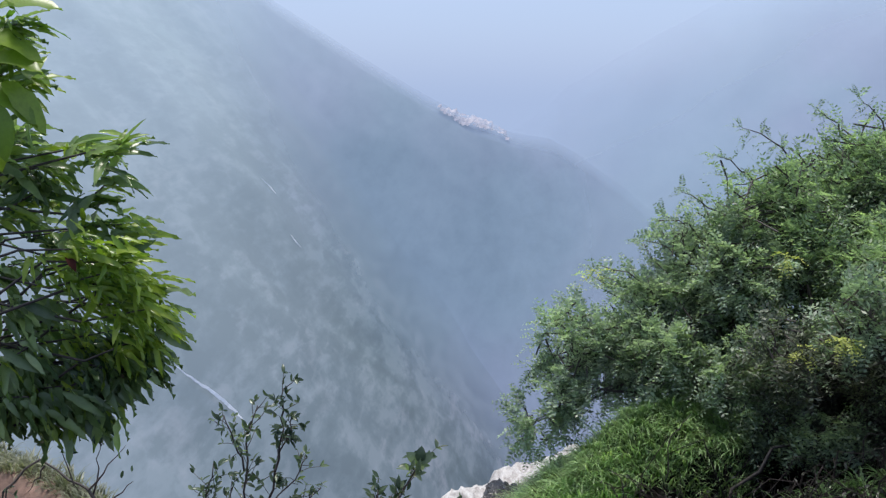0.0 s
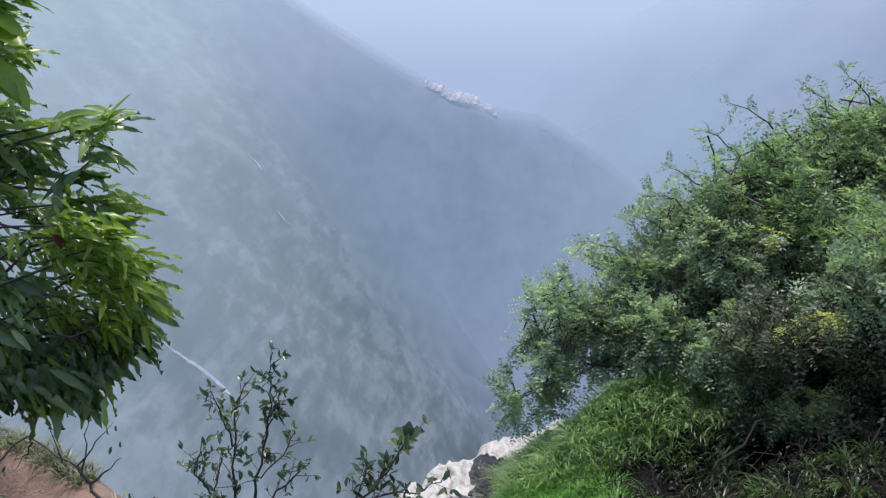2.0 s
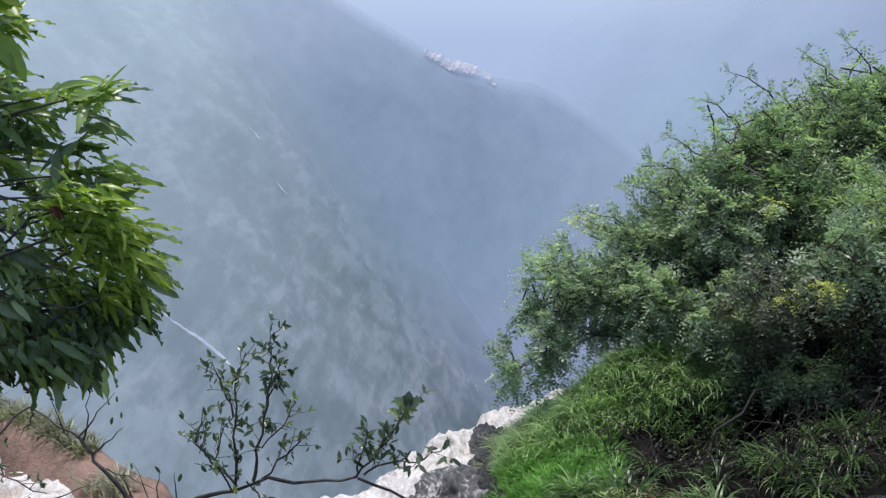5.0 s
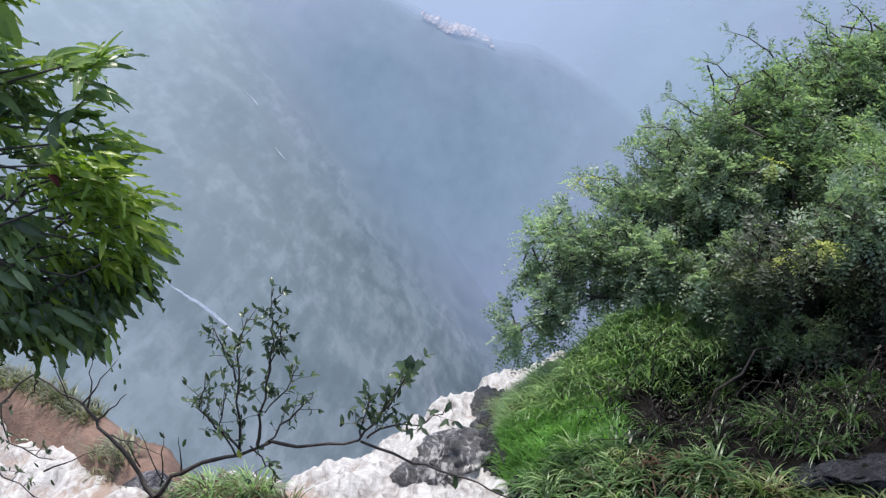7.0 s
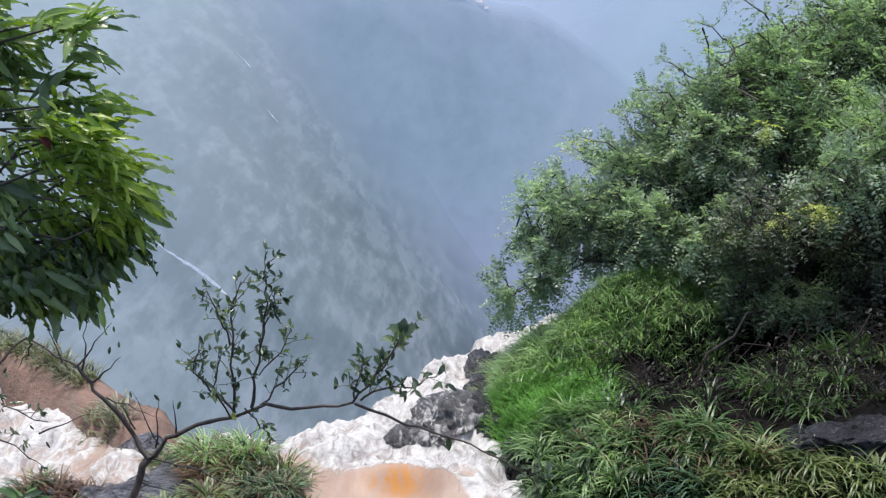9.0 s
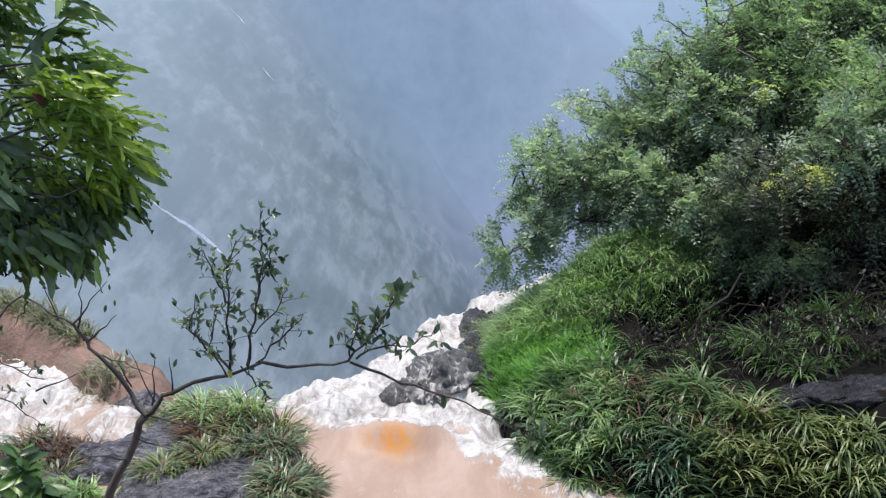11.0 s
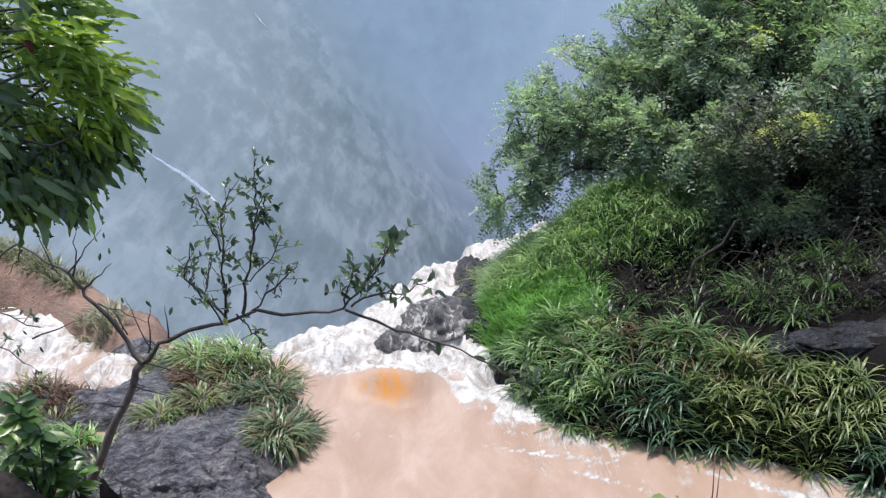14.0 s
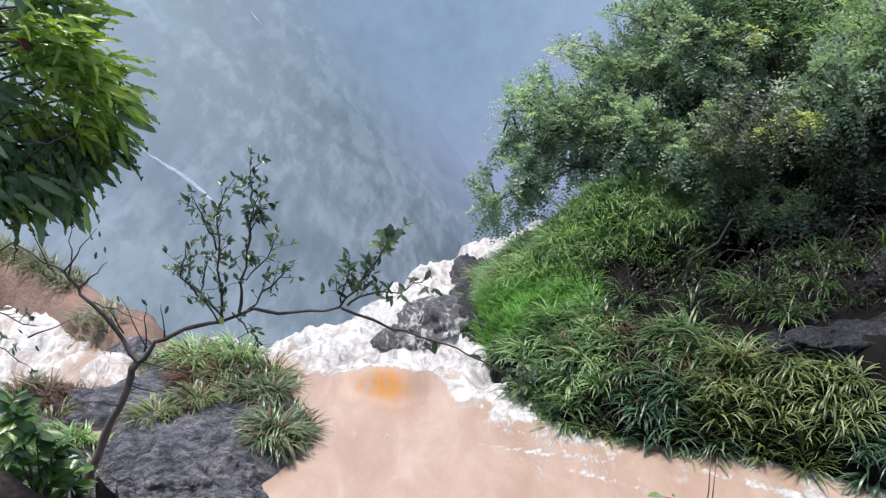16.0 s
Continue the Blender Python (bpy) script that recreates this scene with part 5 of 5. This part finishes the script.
    for a in (-0.9, 0.1, 0.9):
        put_leaf("leaf", big, top, (-0.24, 5.0, 2.13), (math.sin(a), -0.2, math.cos(a)), (0, -1, 0.3), 0.8)
    for p, d, s in (((0.0, 5.0, 1.52), (0.05, 0, -1), 1.3), ((0.2, 4.95, 1.46), (0.9, 0, -0.3), 1.1), ((0.28, 4.92, 1.42), (0.9, 0, -0.45), 1.0)):
        put_leaf("leaf", shapes[0], top, p, d, (0.2, -1, 0.1), s)
    yellow = leaf_meshes("leaf", 0.07, 0.035, LEAF_YELLOW, 1, 9)[0]
    put_leaf("yellow_leaf", yellow, top, (-1.17, 4.97, 1.69), (0.1, -0.2, -1), (0, -1, 0), 0.8, "single yellow leaf")
    # bare twigs
    for a, b in (((-2.02, 5.1, 1.88), (-1.96, 5.1, 2.22)), ((-2.05, 5.1, 1.9), (-1.83, 5.1, 2.16)), ((-1.98, 5.1, 1.8), (-1.78, 5.05, 1.98)), ((-2.12, 5.1, 1.93), (-2.2, 5.1, 2.2)),
                 ((-1.9, 5.1, 1.72), (-1.62, 5.05, 1.62)), ((-1.62, 5, 1.46), (-1.58, 5, 1.78)), ((-1.6, 5, 1.48), (-1.72, 5, 1.8)), ((-1.5, 5, 1.55), (-1.5, 5, 1.75)),
                 ((-1.66, 5, 1.4), (-1.2, 4.95, 1.33)), ((-1.72, 5, 1.25), (-1.45, 4.95, 1.18)), ((-1.78, 5, 1.12), (-2.05, 4.9, 1.2)), ((-1.45, 4.97, 1.37), (-1.1, 4.9, 1.25)),
                 ((-2.3, 5.1, 1.5), (-2.0, 5.1, 1.62)), ((-1.74, 5.05, 1.55), (-1.8, 5.0, 1.75)), ((-2.3, 5.15, 2.02), (-2.42, 5.2, 1.85))):
        line = wander(a, b, 5, 0.05, rng)
        v, f = tube([p - fo for p in line], [0.0065 - 0.001 * i for i in range(6)], 4)
        part("twig", mesh("twig", v, f, BARK), top, "bare twig")
    for p in ((-1.82, 5.1, 2.14), (-1.80, 5.1, 2.05), (-1.85, 5.1, 2.02), (-1.6, 5.0, 1.78), (-1.46, 5.0, 1.74), (-1.73, 5.0, 1.8), (-2.3, 5.0, 1.6), (-2.22, 5.0, 1.5)):
        put_leaf("leaf", shapes[1], top, p, (rng.gauss(0, 0.4), 0, -1), (0, -1, 0), rng.uniform(0.5, 0.8))
    return top


sapling((-2.22, 5.0, height_at(-2.22, 5.0)))

# ---- small plants and stumps at the foot of the bank ----


def broad_plant(foot, seed, label, n, length, width, heads):
    rng = random.Random(seed)
    top = thing("shrub", foot, label, "shrub")
    fo = Vector(foot)
    shapes = leaf_meshes("leaf", length, width, LEAF_SHRUB, 4, seed, 0.25, 0.12)
    for h in heads:
        line = wander(fo, h, 4, 0.05, rng)
        v, f = tube([p - fo for p in line], [0.012, 0.010, 0.008, 0.006, 0.004], 5)
        stem = part("stem", mesh("stem", v, f, BARK), top)
        for i in range(n):
            w = 2.4 * i
            d = Vector((math.cos(w), math.sin(w), rng.uniform(-0.3, 0.8)))
            put_leaf("leaf", rng.choice(shapes), top, Vector(h) - Vector((0, 0, 0.12 * rng.random())), d, (rng.gauss(0, 0.3), rng.gauss(-0.4, 0.3), 1), rng.uniform(0.6, 1.05)).parent = stem
    return top


broad_plant((-2.1, 4.35, height_at(-2.1, 4.35)), 51, "broad-leaved dark green shrub at the bank's foot", 22, 0.14, 0.045,
            [(-2.02, 4.2, 1.62), (-1.93, 4.2, 1.46), (-2.08, 4.25, 1.36), (-1.9, 4.3, 1.32), (-2.05, 4.35, 1.14), (-1.95, 4.3, 1.2), (-2.25, 4.3, 1.5), (-2.15, 4.2, 1.25), (-2.2, 4.3, 1.0), (-2.0, 4.3, 1.0), (-1.88, 4.4, 1.08)])


def seedling(foot):
    rng = random.Random(61)
    top = thing("seedling", foot, "two thin reddish stems with one dark leaf", "seedling")
    fo = Vector(foot)
    for k in (-1, 1):
        line = wander(fo + Vector((0.015 * k, 0, 0)), (1.51 + 0.018 * k, 4.6, 1.04 - 0.02 * k), 5, 0.02, rng)
        v, f = tube([p - fo for p in line], [0.006, 0.006, 0.005, 0.005, 0.004, 0.002], 5)
        part("stem", mesh("stem", v, f, STEM_RED), top)
    line = wander((1.5, 4.6, 0.72), (1.22, 4.5, 0.84), 4, 0.03, rng)
    v, f = tube([p - fo for p in line], [0.004, 0.003, 0.003, 0.002, 0.002], 4)
    part("stem", mesh("stem", v, f, STEM_RED), top)
    me = leaf_meshes("leaf", 0.075, 0.045, LEAF_BIG, 1, 62)[0]
    put_leaf("leaf", me, top, (1.22, 4.5, 0.84), (-1, -0.2, 0.25), (0, -0.3, 1), 1.0)
    put_leaf("leaf", me, top, (1.3, 4.52, 0.82), (-0.4, -0.3, 0.5), (0, -0.5, 1), 0.5)


seedling((1.52, 4.6, height_at(1.52, 4.6)))


def stump(at, r, h, seed):
    """A charred broken stump with a jagged head."""
    rng = random.Random(seed)
    verts, faces, sides, rings = [], [], 14, 6
    for i in range(rings):
        t = i / (rings - 1)
        for k in range(sides):
            w = 2 * math.pi * k / sides
            rr = r * (1.25 - 0.3 * t) * rng.uniform(0.88, 1.12)
            z = h * t * (1 if i < rings - 1 else rng.uniform(0.94, 1.05))
            verts.append((rr * math.cos(w), rr * math.sin(w), z))
        if i:
            o = (i - 1) * sides
            faces += [(o + k, o + (k + 1) % sides, o + sides + (k + 1) % sides, o + sides + k) for k in range(sides)]
    verts.append((0, 0, h * 0.7))
    o = (rings - 1) * sides
    faces += [(o + k, o + (k + 1) % sides, len(verts) - 1) for k in range(sides)]
    ob = new("stump", mesh("stump", verts, faces, BARK_DEAD_AND_SHADED, False))
    ob.location = at
    return tagged(ob, "charred broken stump at the bank's foot", "stump")


stump((-1.83, 4.7, height_at(-1.83, 4.7) - 0.05), 0.068, 0.80 - height_at(-1.83, 4.7), 3)
stump((-2.0, 4.72, height_at(-2.0, 4.72) - 0.05), 0.032, 0.76 - height_at(-2.0, 4.72), 4)


def fallen_branch(points, radii):
    """A dark crooked branch lying on the bank."""
    o = Vector(points[0])
    rng = random.Random(8)
    line = [Vector(p) - o + Vector([rng.gauss(0, 0.008) for _ in range(3)]) for p in points]
    v, f = tube(line, radii, 9)
    ob = new("fallen_branch", mesh("fallen_branch", v, f, BARK_DEAD_AND_SHADED))
    ob.location = o
    return tagged(ob, "dark dead branch lying on the bank", "branch")


fallen_branch([(-2.6, 3.7, height_at(-2.6, 3.7) - 0.05), (-2.3, 4.05, 1.30), (-2.12, 4.08, 1.20), (-2.0, 4.1, 1.08), (-1.85, 4.15, 0.9), (-1.7, 4.3, height_at(-1.7, 4.3) - 0.05)], [0.11, 0.10, 0.095, 0.09, 0.08, 0.07])
